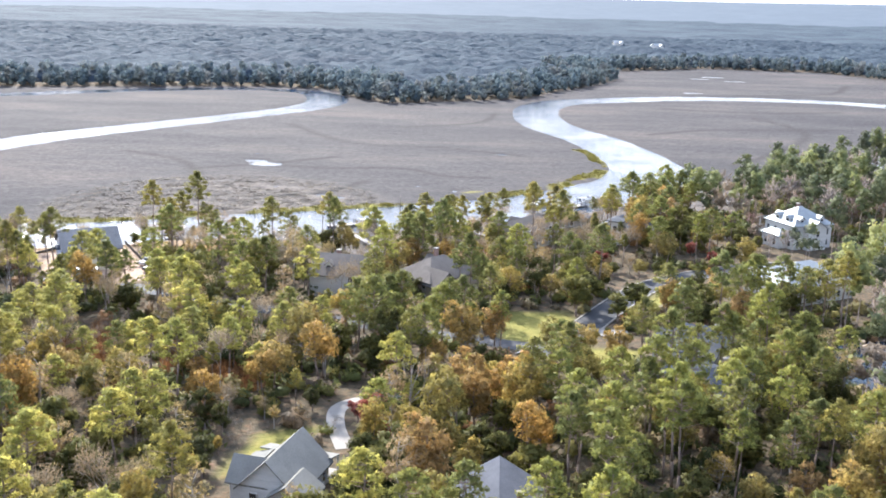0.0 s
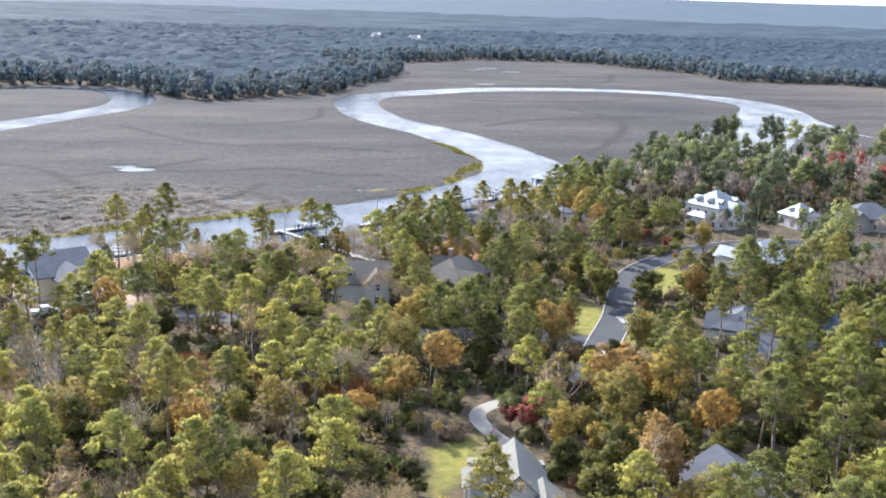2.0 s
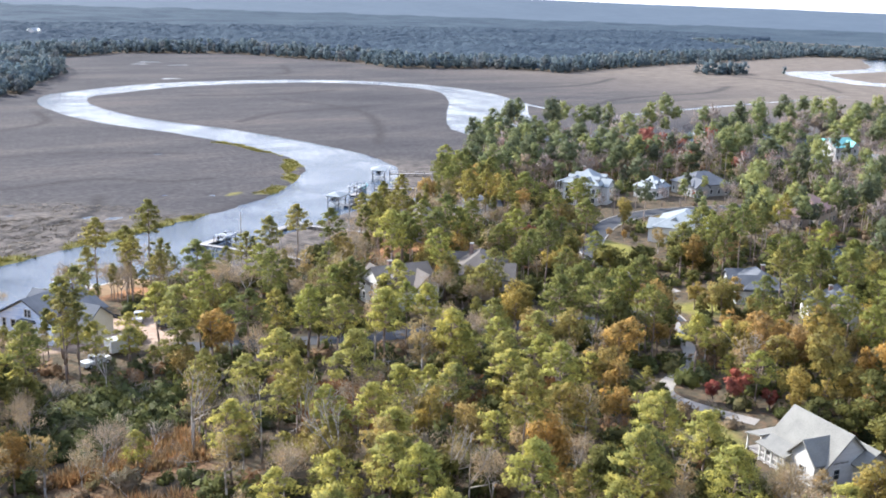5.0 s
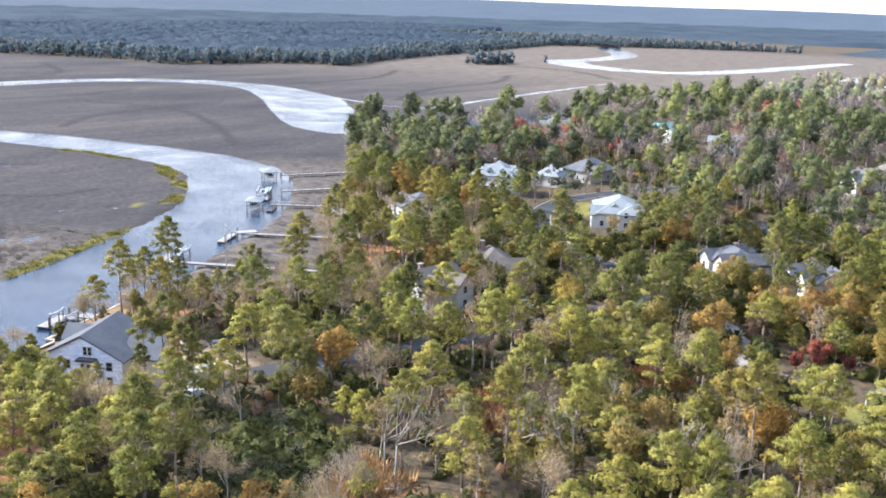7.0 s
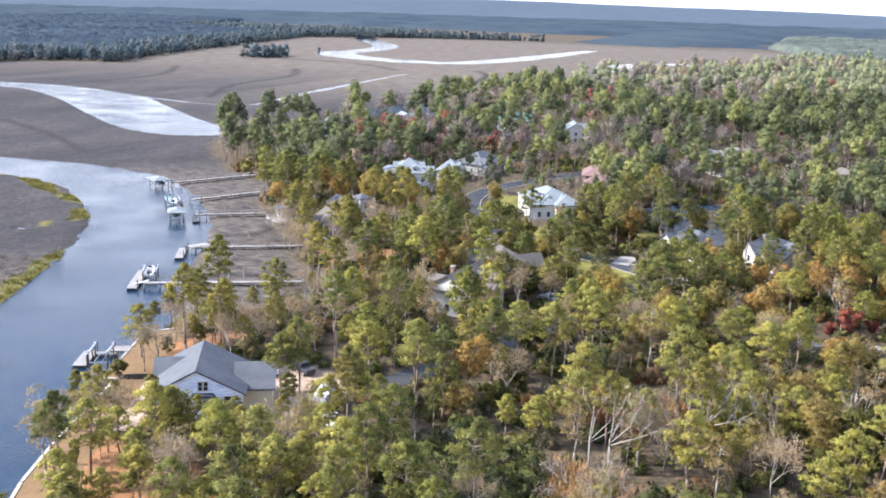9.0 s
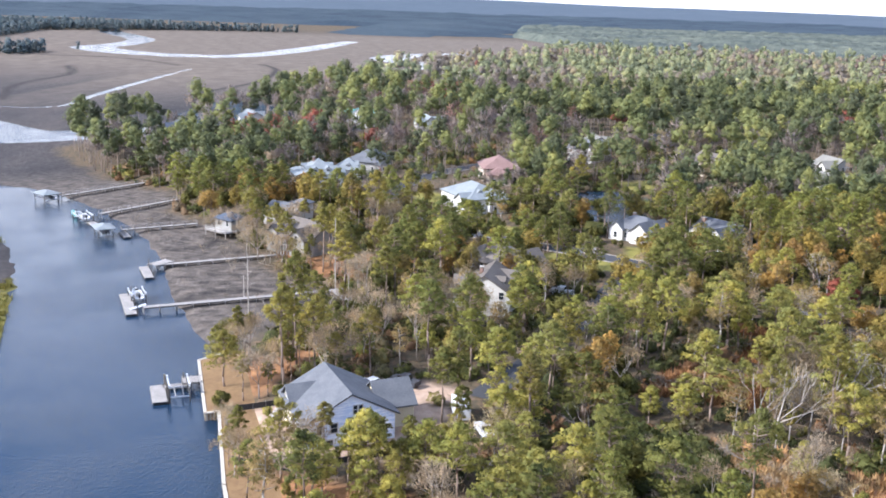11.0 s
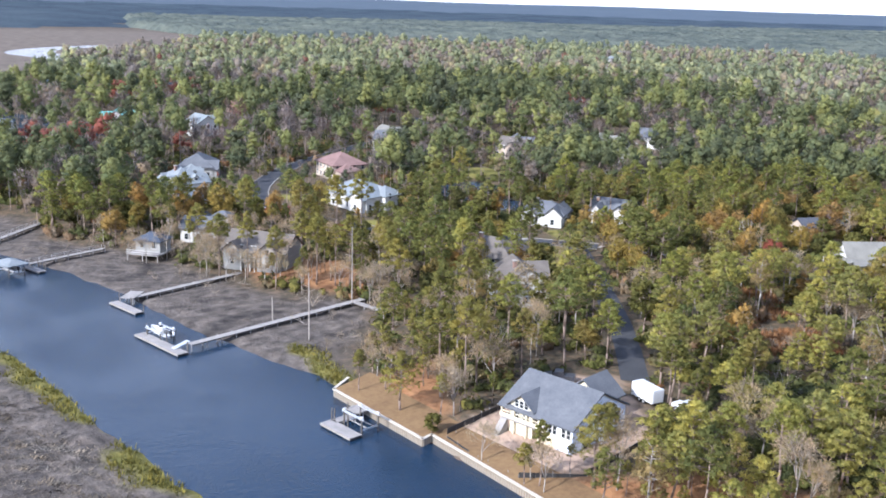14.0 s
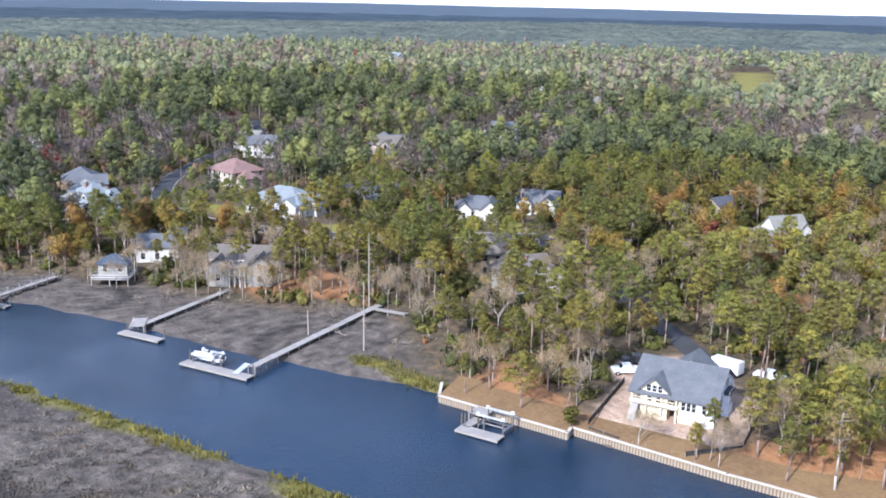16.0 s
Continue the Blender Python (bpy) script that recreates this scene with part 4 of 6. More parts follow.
# tall pines that screen the two gabled houses from the south
for x, y in ((-3, -114), (-2, -120), (-1.5, -126), (-4, -108), (0, -62), (6, -53), (11, -70), (16, -64), (21, -58), (24, -51), (5, -77), (12, -79), (-5, -66), (20, -72), (27, -64), (-16, -24), (-13, -28), (-18, -18), (-16, -9), (-13, -4), (28, -57), (2, -84), (10, -90)):
    count["broad"] += 1
    plant("broad", x, y, rt.uniform(0.75, 1.0), 1.0)
for x, y in ((38, -64), (45, -65), (53, -62), (31, -66), (36, -85), (43, -86.5), (50, -84), (56, -75), (29, -91), (33, -80), (58, -66), (40, -92), (48, -94), (22, -101), (30, -104), (-4, -133), (14, -134), (2, -130)):
    count["green_pine"] += 1
    plant("green_pine", x, y, rt.uniform(0.85, 1.05), 1.0)
for x, y, v in SINGLE:
    count["pine"] += 1
    plant("pine", x, y, rt.uniform(0.7, 0.95) * (0.66 if x < -104 and y > -2 else 1), rt.uniform(0.9, 1.05), v)
for x, y in ((5, 45), (9, 49), (15, 50), (21, 54), (27, 57), (2, 41), (-12, 22), (-10, 30), (24, 62), (18, 46), (33, 66), (44, 72), (38, 64), (-75, 18), (-70, 26), (-99, 20), (-20, 17), (-24, 14)):
    count["bare"] += 1
    plant("bare", x, y, rt.uniform(0.55, 0.85), 1.0)
LIMIT = {"green_pine": 260, "pine": 295, "broad": 260, "oak": 220, "bare": 240, "young": 200, "thin": 260}
spill = []
for x, y, ok in near_sites:
    s = math.sin(x * 0.045 + 1.0) + math.sin(y * 0.06 + x * 0.02) + rt.uniform(-1.3, 1.3)
    if -135 < x < -74 and -34 < y < 3:
        kind = rt.choice(["young", "young", "young", "pine", "bare", "young"])
    elif y > 8 and x < 40:
        kind = rt.choice(["pine", "pine", "bare", "bare", "pine"])
    elif x > -20 and y > -70:
        kind = rt.choice(["pine", "oak", "pine", "broad", "oak", "pine", "thin"])
    elif x > 8 and y < -70:
        kind = rt.choice(["pine", "broad", "oak", "pine", "thin", "pine", "broad"])
    elif x > -30 and y < -55:
        kind = rt.choice(["broad", "broad", "broad", "young", "thin", "oak", "broad", "pine"])
    elif -80 < x < -15 and -130 < y < -76:
        kind = rt.choice(["bare", "thin", "broad", "young", "young", "broad", "oak", "pine"])
    elif -120 < x < -20 and -120 < y < -40:
        kind = rt.choice(["bare", "young", "young", "young", "pine", "broad", "young", "thin"])
    elif s > 0.6:
        kind = rt.choice(["pine", "pine", "oak", "oak", "broad"])
    elif s > -0.7:
        kind = rt.choice(["pine", "oak", "pine", "young", "bare", "broad", "thin"])
    else:
        kind = rt.choice(["bare", "thin", "pine", "oak", "pine"])
    if kind == "pine" and not (y > 8 and x < 40) and rt.random() < (0.85 if x > -25 else 0.45 if y > -60 else 0.15):
        kind = "green_pine"
    if ok < 1 and kind in ("pine", "young", "green_pine"):
        kind = "oak"
    if count[kind] >= LIMIT[kind]:
        spill.append((x, y, ok))
        continue
    count[kind] += 1
    plant(kind, x, y, rt.uniform(0.72, 1.08) * (0.34 if ok < 0.4 else 0.6 if ok < 1 else 1), rt.uniform(0.88, 1.1), rt.choice([5, 6, 2]) if kind == "pine" and y > 8 and -25 < x < 60 else None)
mid_sites += spill


# ---- the woods beyond, as one mass each
def template(seed, kind, per, size):
    """A plain tree for the woods beyond: loose boughs and a bare stem. Gives points, faces and the stem's points."""
    rng = np.random.RandomState(seed)
    cl = []
    wide = 0.85 + 0.4 * rng.rand()
    if kind == "pine":
        low = 0.6 + 0.12 * rng.rand()
        for k in range(7):
            g = (k + 0.5) / 7
            a_, d = k * 2.4 + rng.rand(), wide * 2.0 * math.sin(math.pi * (0.25 + 0.7 * g)) * (0.5 + 0.6 * rng.rand())
            r = wide * (1.25 + 0.55 * rng.rand()) * (1.1 - 0.3 * g)
            cl.append(((d * math.cos(a_), d * math.sin(a_), (low + (1 - low) * g) * 17), (r * 1.15, r * 1.15, r * 0.95)))
    elif kind == "broad":
        for k in range(6):
            a_, d = k * 1.9 + rng.rand(), wide * 2.4 * (0.4 + 0.7 * rng.rand()) * (0.3 if k == 5 else 1)
            r = wide * (1.2 + 0.7 * rng.rand())
            cl.append(((d * math.cos(a_), d * math.sin(a_), 6.5 + 3.4 * rng.rand() + (2.2 if k == 5 else 0)), (r, r, r * 0.85)))
    if kind == "bare":
        V, F = [], []
        for k in range(150):
            u = rng.randn(3)
            u /= np.linalg.norm(u)
            p = np.array((0, 0, 9.5)) + u * np.array((2.9, 2.9, 3.6)) * (0.35 + 0.65 * rng.rand())
            way = np.array((u[0], u[1], 0.9 + abs(u[2]))) + 0.5 * rng.randn(3)
            way *= (0.9 + 1.0 * rng.rand()) / np.linalg.norm(way)
            s = np.cross(way, rng.randn(3))
            s *= 0.2 / (np.linalg.norm(s) + 1e-9)
            V += [p + s, p - s, p + way]
            F.append((3 * k, 3 * k + 1, 3 * k + 2))
        v, f = np.array(V), np.array(F)
        nn = v - np.array((0, 0, 8.0))
        nn = nn / (np.linalg.norm(nn, axis=1)[:, None] + 1e-9)
    else:
        v, f, nn = leaf_cloud(rng, cl, per, size, 0.62, ICO1, 0.7)
    n0 = k = len(v)
    ht = {"pine": 14.0, "broad": 8.0, "bare": 11.0}[kind]
    stems = [(0, 0, ht, 0.24)] if kind != "bare" else [(0, 0, ht, 0.22)] + [(2.2 * math.cos(q), 2.2 * math.sin(q), 10.5, 0.12) for q in rng.rand(4) * 6.3]
    for a_, c_, h_, r in stems:
        v = np.vstack([v, [(-r, -r * 0.5, -0.5), (r, -r * 0.5, -0.5), (a_, c_, h_), (0, r, -0.5)]])
        f = np.vstack([f, [(k, k + 1, k + 2), (k + 1, k + 3, k + 2), (k + 3, k, k + 2)]])
        nn = np.vstack([nn, [(-0.8, -0.6, 0), (0.8, -0.6, 0), (0, 0, 1), (0, 1, 0)]])
        k += 4
    return v, f, n0, nn


def mass(name, label, sites, temps, mat):
    """Many plants in one mesh; sites: x, y, size, tone; temps: rows of points, faces, where the stem begins, normals."""
    V, F, T, N, k = [], [], [], [], 0
    rng = np.random.RandomState(len(sites))
    for x, y, s, tone in sites:
        pool = temps if isinstance(temps, list) else temps["bare" if 0.76 < tone < 0.98 else "broad" if tone > 0.62 or rng.rand() < 0.3 else "pine"]
        v, f, stem, nn = pool[rng.randint(len(pool))]
        a_ = rng.rand() * 6.28
        c, d = math.cos(a_), math.sin(a_)
        w = np.stack([(v[:, 0] * c - v[:, 1] * d) * s + x, (v[:, 0] * d + v[:, 1] * c) * s + y, v[:, 2] * s * (0.9 + 0.2 * rng.rand())], 1)
        w[:, 2] += float(stand(x, y)) - 0.05
        V.append(w)
        F.append(f + k)
        T.append(np.full(len(v), tone))
        if stem is not None:
            T[-1][stem:] = 0.82
        if nn is not None:
            N.append(np.stack([nn[:, 0] * c - nn[:, 1] * d, nn[:, 0] * d + nn[:, 1] * c, nn[:, 2]], 1))
        k += len(v)
    me = tri_mesh(name, np.vstack(V), np.vstack(F), mat, np.concatenate(T), np.vstack(N) if N else None)
    return tagged(new(name, me), label, "woods", kind="stuff")


def clump_plant(seed, clumps, per, size, core, flat=0.7):
    """One plain far tree or bush for mass()."""
    v, f, nn = leaf_cloud(np.random.RandomState(seed), clumps, per, size, core, ICO1, flat)
    return v, f, None, nn


# stands of one look: x, y, radius, tones, share of the trees
STANDS = [(366, 52, 30, 1.0, 1.0, 0.7), (168, 84, 20, 1.0, 1.0, 0.75), (420, 2, 60, 0.8, 0.96, 0.75), (110, -300, 60, 0.66, 0.96, 0.7), (60, -230, 45, 0.66, 0.95, 0.5)]


def tone_at(x, y, r):
    """Tree tones in stands: dark pines, yellow-green pines, russet and leafless groves."""
    n = math.sin(x * 0.019 + 1.7 * math.sin(y * 0.013)) + math.sin(y * 0.022 + 1.1 + 0.8 * math.sin(x * 0.017))
    q = r.random()
    for a_, b_, rad, t0, t1, share in STANDS:
        if (x - a_) ** 2 + (y - b_) ** 2 < rad * rad and q < share:
            return r.uniform(t0, t1)
    q = r.random()
    if 80 < x < 290 and -40 < y < 150:
        t = r.uniform(0.76, 0.97) if q < 0.42 else r.uniform(0.0, 0.58)
    elif n > 0.55:
        t = r.uniform(0.66, 0.97) if q < 0.6 else r.uniform(0.1, 0.6)
    elif n < -0.7:
        t = r.uniform(0.0, 0.35) if q < 0.7 else r.uniform(0.3, 0.6)
    else:
        t = r.uniform(0.0, 0.64) if q < 0.68 else r.uniform(0.66, 0.97)
    return 1.0 if r.random() < 0.003 else t


MID = {kind: [template(200 + 10 * j + k, kind, 21, 0.72) for k in range(5)] for j, kind in enumerate(("pine", "broad", "bare"))}
rm = random.Random(21)
mid = [(x, y, rm.uniform(0.75, 1.1) * (0.34 if ok < 0.4 else 0.6 if ok < 1 else 1), tone_at(x, y, rm)) for x, y, ok in mid_sites]


def scatter(x0, x1, y0, y1, step, keep, r, inset=1.5):
    out = []
    xs_ = np.arange(x0, x1, step)
    ys_ = np.arange(y0, y1, step)
    X, Y = np.meshgrid(xs_, ys_)
    X = X.ravel() + np.array([r.uniform(-0.7, 0.7) * step for _ in range(X.size)])
    Y = Y.ravel() + np.array([r.uniform(-0.7, 0.7) * step for _ in range(Y.size)])
    ok = (land_sd(X, Y) > inset) & keep(X, Y)
    ok &= vista(X, Y) < 3
    for p in FIELDS + [LAKE]:
        ok &= poly_sd(X, Y, p) < 0
    for a_, b_, rad in KEEP:
        ok &= (X - a_) ** 2 + (Y - b_) ** 2 > rad * rad
    for (ax, ay), (bx, by) in list(zip(ROAD_MAIN, ROAD_MAIN[1:])) + list(zip(FAR_ROAD, FAR_ROAD[1:])):
        ok &= seg_dist(X, Y, ax, ay, bx, by)[0] > 5
    return list(zip(X[ok], Y[ok]))


in_grid = lambda X, Y: (X > -190) & (X < 150) & (Y > -215) & (Y < 180)
zone_mid = scatter(60, 440, -300, 180, 7.4, lambda X, Y: ~in_grid(X, Y), rm)
mid += [(x, y, rm.choice((0.6, 0.85, 1.0, 1.1, 1.25)) * rm.uniform(0.9, 1.1) * (0.3 if v == 2 else 0.5 if v else 1), tone_at(x, y, rm)) for (x, y), v in zip(zone_mid, vista(np.array([p[0] for p in zone_mid]), np.array([p[1] for p in zone_mid]))) if rm.random() < 0.97]
mid = [(x, y, s * (0.62 if any((x - a_) ** 2 + (y - b_) ** 2 < (r + 5) ** 2 for a_, b_, r in KEEP[15:] + MIDLOW) else 1), t) for x, y, s, t in mid]
mass("mid_woods", "mixed pine and autumn woods behind the houses", mid, MID, M["woods"])
FARS = [clump_plant(300 + k, [((0.5, 0, 10.5 + k % 3 * 1.6), (2.7, 2.7, 2.6)), ((-1.3, 0.9, 8.6), (2.5, 2.5, 2.4)), ((0.6, -1.4, 7.4 + k % 2), (2.3, 2.3, 2.2))][: 2 + k % 2], 15, 1.2, 0.7, 0.8) for k in range(6)]
rf = random.Random(31)
zone_far = scatter(-260, 1300, -1000, 160, 11.4, lambda X, Y: ~in_grid(X, Y) & ~((X > 60) & (X < 440) & (Y > -300)) & (X * 0.56 - Y * 0.2 > -120) & (np.hypot(X, Y) < 1060), rf)
zone_far += scatter(-640, -120, -640, -20, 14.0, lambda X, Y: ~in_grid(X, Y) & (X * 0.56 - Y * 0.2 <= -120 + 0 * X) & (np.hypot(X, Y) < 640), rf)
mass("far_woods", "wide mixed woods stretching away inland, paled for haze", [(x, y, rf.uniform(0.6, 1.3), tone_at(x, y, rf)) for x, y in zone_far], FARS, M["woods_far"])
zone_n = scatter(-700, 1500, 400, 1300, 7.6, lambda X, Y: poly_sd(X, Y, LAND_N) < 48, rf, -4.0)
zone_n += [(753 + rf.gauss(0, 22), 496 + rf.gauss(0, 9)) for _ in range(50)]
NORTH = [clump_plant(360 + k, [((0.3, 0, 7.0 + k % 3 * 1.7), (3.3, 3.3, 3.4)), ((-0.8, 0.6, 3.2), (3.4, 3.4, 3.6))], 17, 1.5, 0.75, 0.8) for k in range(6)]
mass("north_woods", "far-off woods beyond the marsh, tinted haze blue", [(x, y, rf.uniform(0.5, 1.15), rf.random()) for x, y in zone_n], NORTH, M["far"])


def canopy(name, label, xs_, ys_, keep, top, rise, mat):
    """A closed roof of distant tree tops, lumpy, that dips to the ground at its rim."""
    X, Y = np.meshgrid(xs_, ys_)
    X, Y = X.ravel(), Y.ravel()
    rng = np.random.RandomState(77)
    cell = np.abs(xs_[1] - xs_[0])
    X = X + rng.uniform(-0.3, 0.3, X.size) * cell
    Y = Y + rng.uniform(-0.3, 0.3, Y.size) * cell
    d = np.minimum(keep(X, Y), land_sd(X, Y) - 8)
    for p in FIELDS:
        d = np.minimum(d, -poly_sd(X, Y, p))
    H = top + rise * (rng.rand(X.size) - 0.5) + 1.5 * ripple(X, Y, 0.012, 4)
    H = np.where(d > 0, H, 1.0)
    n_, m_ = len(xs_), len(ys_)
    k = np.arange(n_ * m_).reshape(m_, n_)
    q = np.concatenate([np.stack([k[:-1, :-1], k[:-1, 1:], k[1:, 1:]], -1).reshape(-1, 3), np.stack([k[:-1, :-1], k[1:, 1:], k[1:, :-1]], -1).reshape(-1, 3)])
    q = q[(d[q] > 0).any(axis=1)]
    use, inv = np.unique(q, return_inverse=True)
    tint = np.clip(0.5 + 0.28 * ripple(X, Y, 0.01, 8) + 0.3 * (rng.rand(X.size) - 0.5), 0, 1)
    me = tri_mesh(name, np.stack([X, Y, H], 1)[use], inv.reshape(-1, 3), mat, tint[use])
    me.shade_smooth()
    return tagged(new(name, me), label, "woods", kind="stuff")


# canopy meshes whose colours carry the tint of haze
canopy("north_canopy", "dense distant woods tinted haze blue beyond the marsh", np.arange(-1500, 2000, 8.0), np.arange(380, 1700, 8.0), lambda X, Y: np.minimum(poly_sd(X, Y, LAND_N) - 24, 1700 - Y - 15), 8.5, 7.5, M["canopy"])
canopy("inland_canopy", "endless haze-tinted woods inland towards the horizon", np.arange(-300, 2200, 10.0), np.arange(-2100, 60, 10.0),
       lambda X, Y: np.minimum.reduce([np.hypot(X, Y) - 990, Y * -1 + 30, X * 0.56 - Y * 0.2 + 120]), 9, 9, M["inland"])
canopy("outer_canopy", "haze-tinted woods that reach the horizon", np.arange(-4800, 4800, 60.0), np.arange(-4800, 4800, 60.0),
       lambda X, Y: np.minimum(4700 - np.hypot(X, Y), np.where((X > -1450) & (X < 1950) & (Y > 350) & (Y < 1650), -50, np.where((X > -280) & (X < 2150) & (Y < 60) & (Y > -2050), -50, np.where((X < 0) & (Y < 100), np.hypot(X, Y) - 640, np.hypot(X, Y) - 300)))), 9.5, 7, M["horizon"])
SHRUB = [clump_plant(340 + k, [((0, 0, 0.7), (1.5, 1.5, 1.3)), ((1.2, 0.6, 0.5), (1.1, 1.1, 0.9))], 16, 0.5, 0.7) for k in range(4)]
rs = random.Random(41)
UX, UY = np.array([rs.uniform(-175, 230) for _ in range(8600)]), np.array([rs.uniform(-180, 130) for _ in range(8600)])
keep = (sites(UX, UY, 0.5) == 1) & (np.hypot(UX, UY) < 260) & (poly_sd(UX, UY, STRAWS[0]) < -1) & (poly_sd(UX, UY, STRAWS[1]) < 0)
shrubs = [(x, y, rs.uniform(0.6, 1.5), rs.random() ** 1.3) for x, y in zip(UX[keep], UY[keep])]
shrubs += [(x, y, rs.uniform(0.7, 1.5), rs.random() * 0.25) for x, y in [(rs.uniform(-112, -88), rs.uniform(-52, -30)) for _ in range(220)] if poly_sd(np.array([x]), np.array([y]), BRUSH)[0] > 0]
mass("undergrowth", "evergreen and russet undergrowth below the trees", shrubs, SHRUB, M["scrub"])


# ---------------------------------------------------------------- houses
def gable(w, d, ze, h, ov=0.5, t=0.24, turn=False):
    """Roof with its ridge along x (along y when turned), as a bent slab with eaves."""
    if turn:
        w, d = d, w
    e = ov * h / (d / 2)
    prof = [(-d / 2 - ov, ze - e), (0, ze + h), (d / 2 + ov, ze - e), (d / 2 + ov, ze - e + t), (0, ze + h + t), (-d / 2 - ov, ze - e + t)]
    n = 6
    x0, x1 = -w / 2 - ov, w / 2 + ov
    at = (lambda x, a_, zz: (a_, x, zz)) if turn else (lambda x, a_, zz: (x, a_, zz))
    pts = [at(x0, *p) for p in prof] + [at(x1, *p) for p in prof]
    ends = [(0, 1, 4, 5), (1, 2, 3, 4), (6, 11, 10, 7), (7, 10, 9, 8)]
    return Build().add(pts, [(i, (i + 1) % n, n + (i + 1) % n, n + i) for i in range(n)] + ends)


def hip(w, d, ze, h, ov=0.5, t=0.24):
    W, D = w / 2 + ov, d / 2 + ov
    rx, ry = (max(0.15, W - D), 0.0) if W >= D else (0.0, max(0.15, D - W))
    a_ = [(-W, -D), (W, -D), (W, D), (-W, D)]
    r = [(-rx, -ry), (rx, ry)]
    pts = [(*p, ze) for p in a_] + [(*p, ze + t) for p in a_] + [(*p, ze + t + h) for p in r]
    if W >= D:
        tops = [(4, 5, 9, 8), (5, 6, 9), (6, 7, 8, 9), (7, 4, 8)]
    else:
        tops = [(4, 5, 8), (5, 6, 9, 8), (6, 7, 9), (7, 4, 8, 9)]
    return Build().add(pts, tops + [(0, 3, 2, 1)] + [(i, (i + 1) % 4, 4 + (i + 1) % 4, 4 + i) for i in range(4)])


def gable_walls(w, d, z0, ze, h, turn=False):
    if turn:
        w, d = d, w
    return Build().prism([(-d / 2, z0), (d / 2, z0), (d / 2, ze), (0, ze + h), (-d / 2, ze)], -w / 2, w / 2, turn)


def window(house, x, y, zc, w, h, face, frame_mat):
    """A sash window on the wall that faces along `face` (degrees)."""
    m = Matrix.Translation((x, y, zc)) @ Matrix.Rotation(radians(face), 4, "Z")
    f = Build()
    for s in (-1, 1):
        f.box((0.03, s * (w / 2 + 0.06), 0), (0.14, 0.12, h + 0.24))
        f.box((0.03, 0, s * (h / 2 + 0.06)), (0.14, w, 0.12))
    f.box((0.03, 0, 0), (0.09, w, 0.06))
    win = part("window", f.moved(m), frame_mat, house)
    part("pane", Build().box((0.015, 0, 0), (0.05, w, h)).moved(m), M["glass"], win)


def fill_windows(house, cx, cy, w, d, floors, frame_mat, sides="nsew", gap=2.6, ww=1.0, wh=1.45):
    for zc in floors:
        for side in sides:
            span = w if side in "ns" else d
            n = max(1, int((span - 1.0) / gap))
            for k in range(n):
                o = (k - (n - 1) / 2) * span / n
                if side == "n":
                    window(house, cx + o, cy + d / 2, zc, ww, wh, 90, frame_mat)
                elif side == "s":
                    window(house, cx + o, cy - d / 2, zc, ww, wh, 270, frame_mat)
                elif side == "e":
                    window(house, cx + w / 2, cy + o, zc, ww, wh, 0, frame_mat)
                else:
                    window(house, cx - w / 2, cy + o, zc, ww, wh, 180, frame_mat)


def house(x, y, rot, label, wings, wall, roof, trim="white", z0=2.0, extra=None, chimneys=(), dormers=()):
    """wings: rows of cx, cy, w, d, eave height, roof rise, form (g: ridge along x, G: ridge along y, h: hipped), window sides."""
    ob = thing("house", Matrix.Translation((x, y, z0)) @ Matrix.Rotation(radians(rot), 4, "Z"), label, "house")
    for cx, cy, w, d, ze, h, form, sides in wings:
        mv = Matrix.Translation((cx, cy, 0))
        if form == "h":
            part("wall", Build().box((0, 0, ze / 2 - 0.3), (w, d, ze + 0.6)).moved(mv), M[wall], ob)
            part("roof", hip(w, d, ze, h).moved(mv), M[roof], ob)
        else:
            part("wall", gable_walls(w, d, -0.6, ze, h, form == "G").moved(mv), M[wall], ob)
            part("roof", gable(w, d, ze, h, turn=form == "G").moved(mv), M[roof], ob)
        floors = [1.6] if ze < 4.4 else ([1.6, 4.5] if ze < 7.6 else [1.6, 4.5, 7.4])
        if sides:
            fill_windows(ob, cx, cy, w, d, floors, M[trim], sides)
    for cx, cy, zt in chimneys:
        ch = part("chimney", Build().box((cx, cy, zt / 2), (0.9, 0.7, zt)), M["brick"], ob)
        part("cap", Build().box((cx, cy, zt + 0.1), (1.15, 0.95, 0.2)), M["concrete"], ch)
    for cx, cy, zz, face in dormers:
        m = Matrix.Translation((cx, cy, zz)) @ Matrix.Rotation(radians(face), 4, "Z")
        dm = part("dormer", Build().prism([(-0.8, -0.6), (0.8, -0.6), (0.8, 1.1), (0, 1.75), (-0.8, 1.1)], -2.2, 0.3).moved(m), M[wall], ob)
        part("dormer_roof", gable(2.6, 1.7, 1.1, 0.68, 0.2, 0.12).moved(m @ Matrix.Translation((-0.95, 0, 0))), M[roof], dm)
        part("pane", Build().box((0.32, 0, 0.35), (0.06, 0.9, 1.1)).moved(m), M["glass"], dm)
    return ob


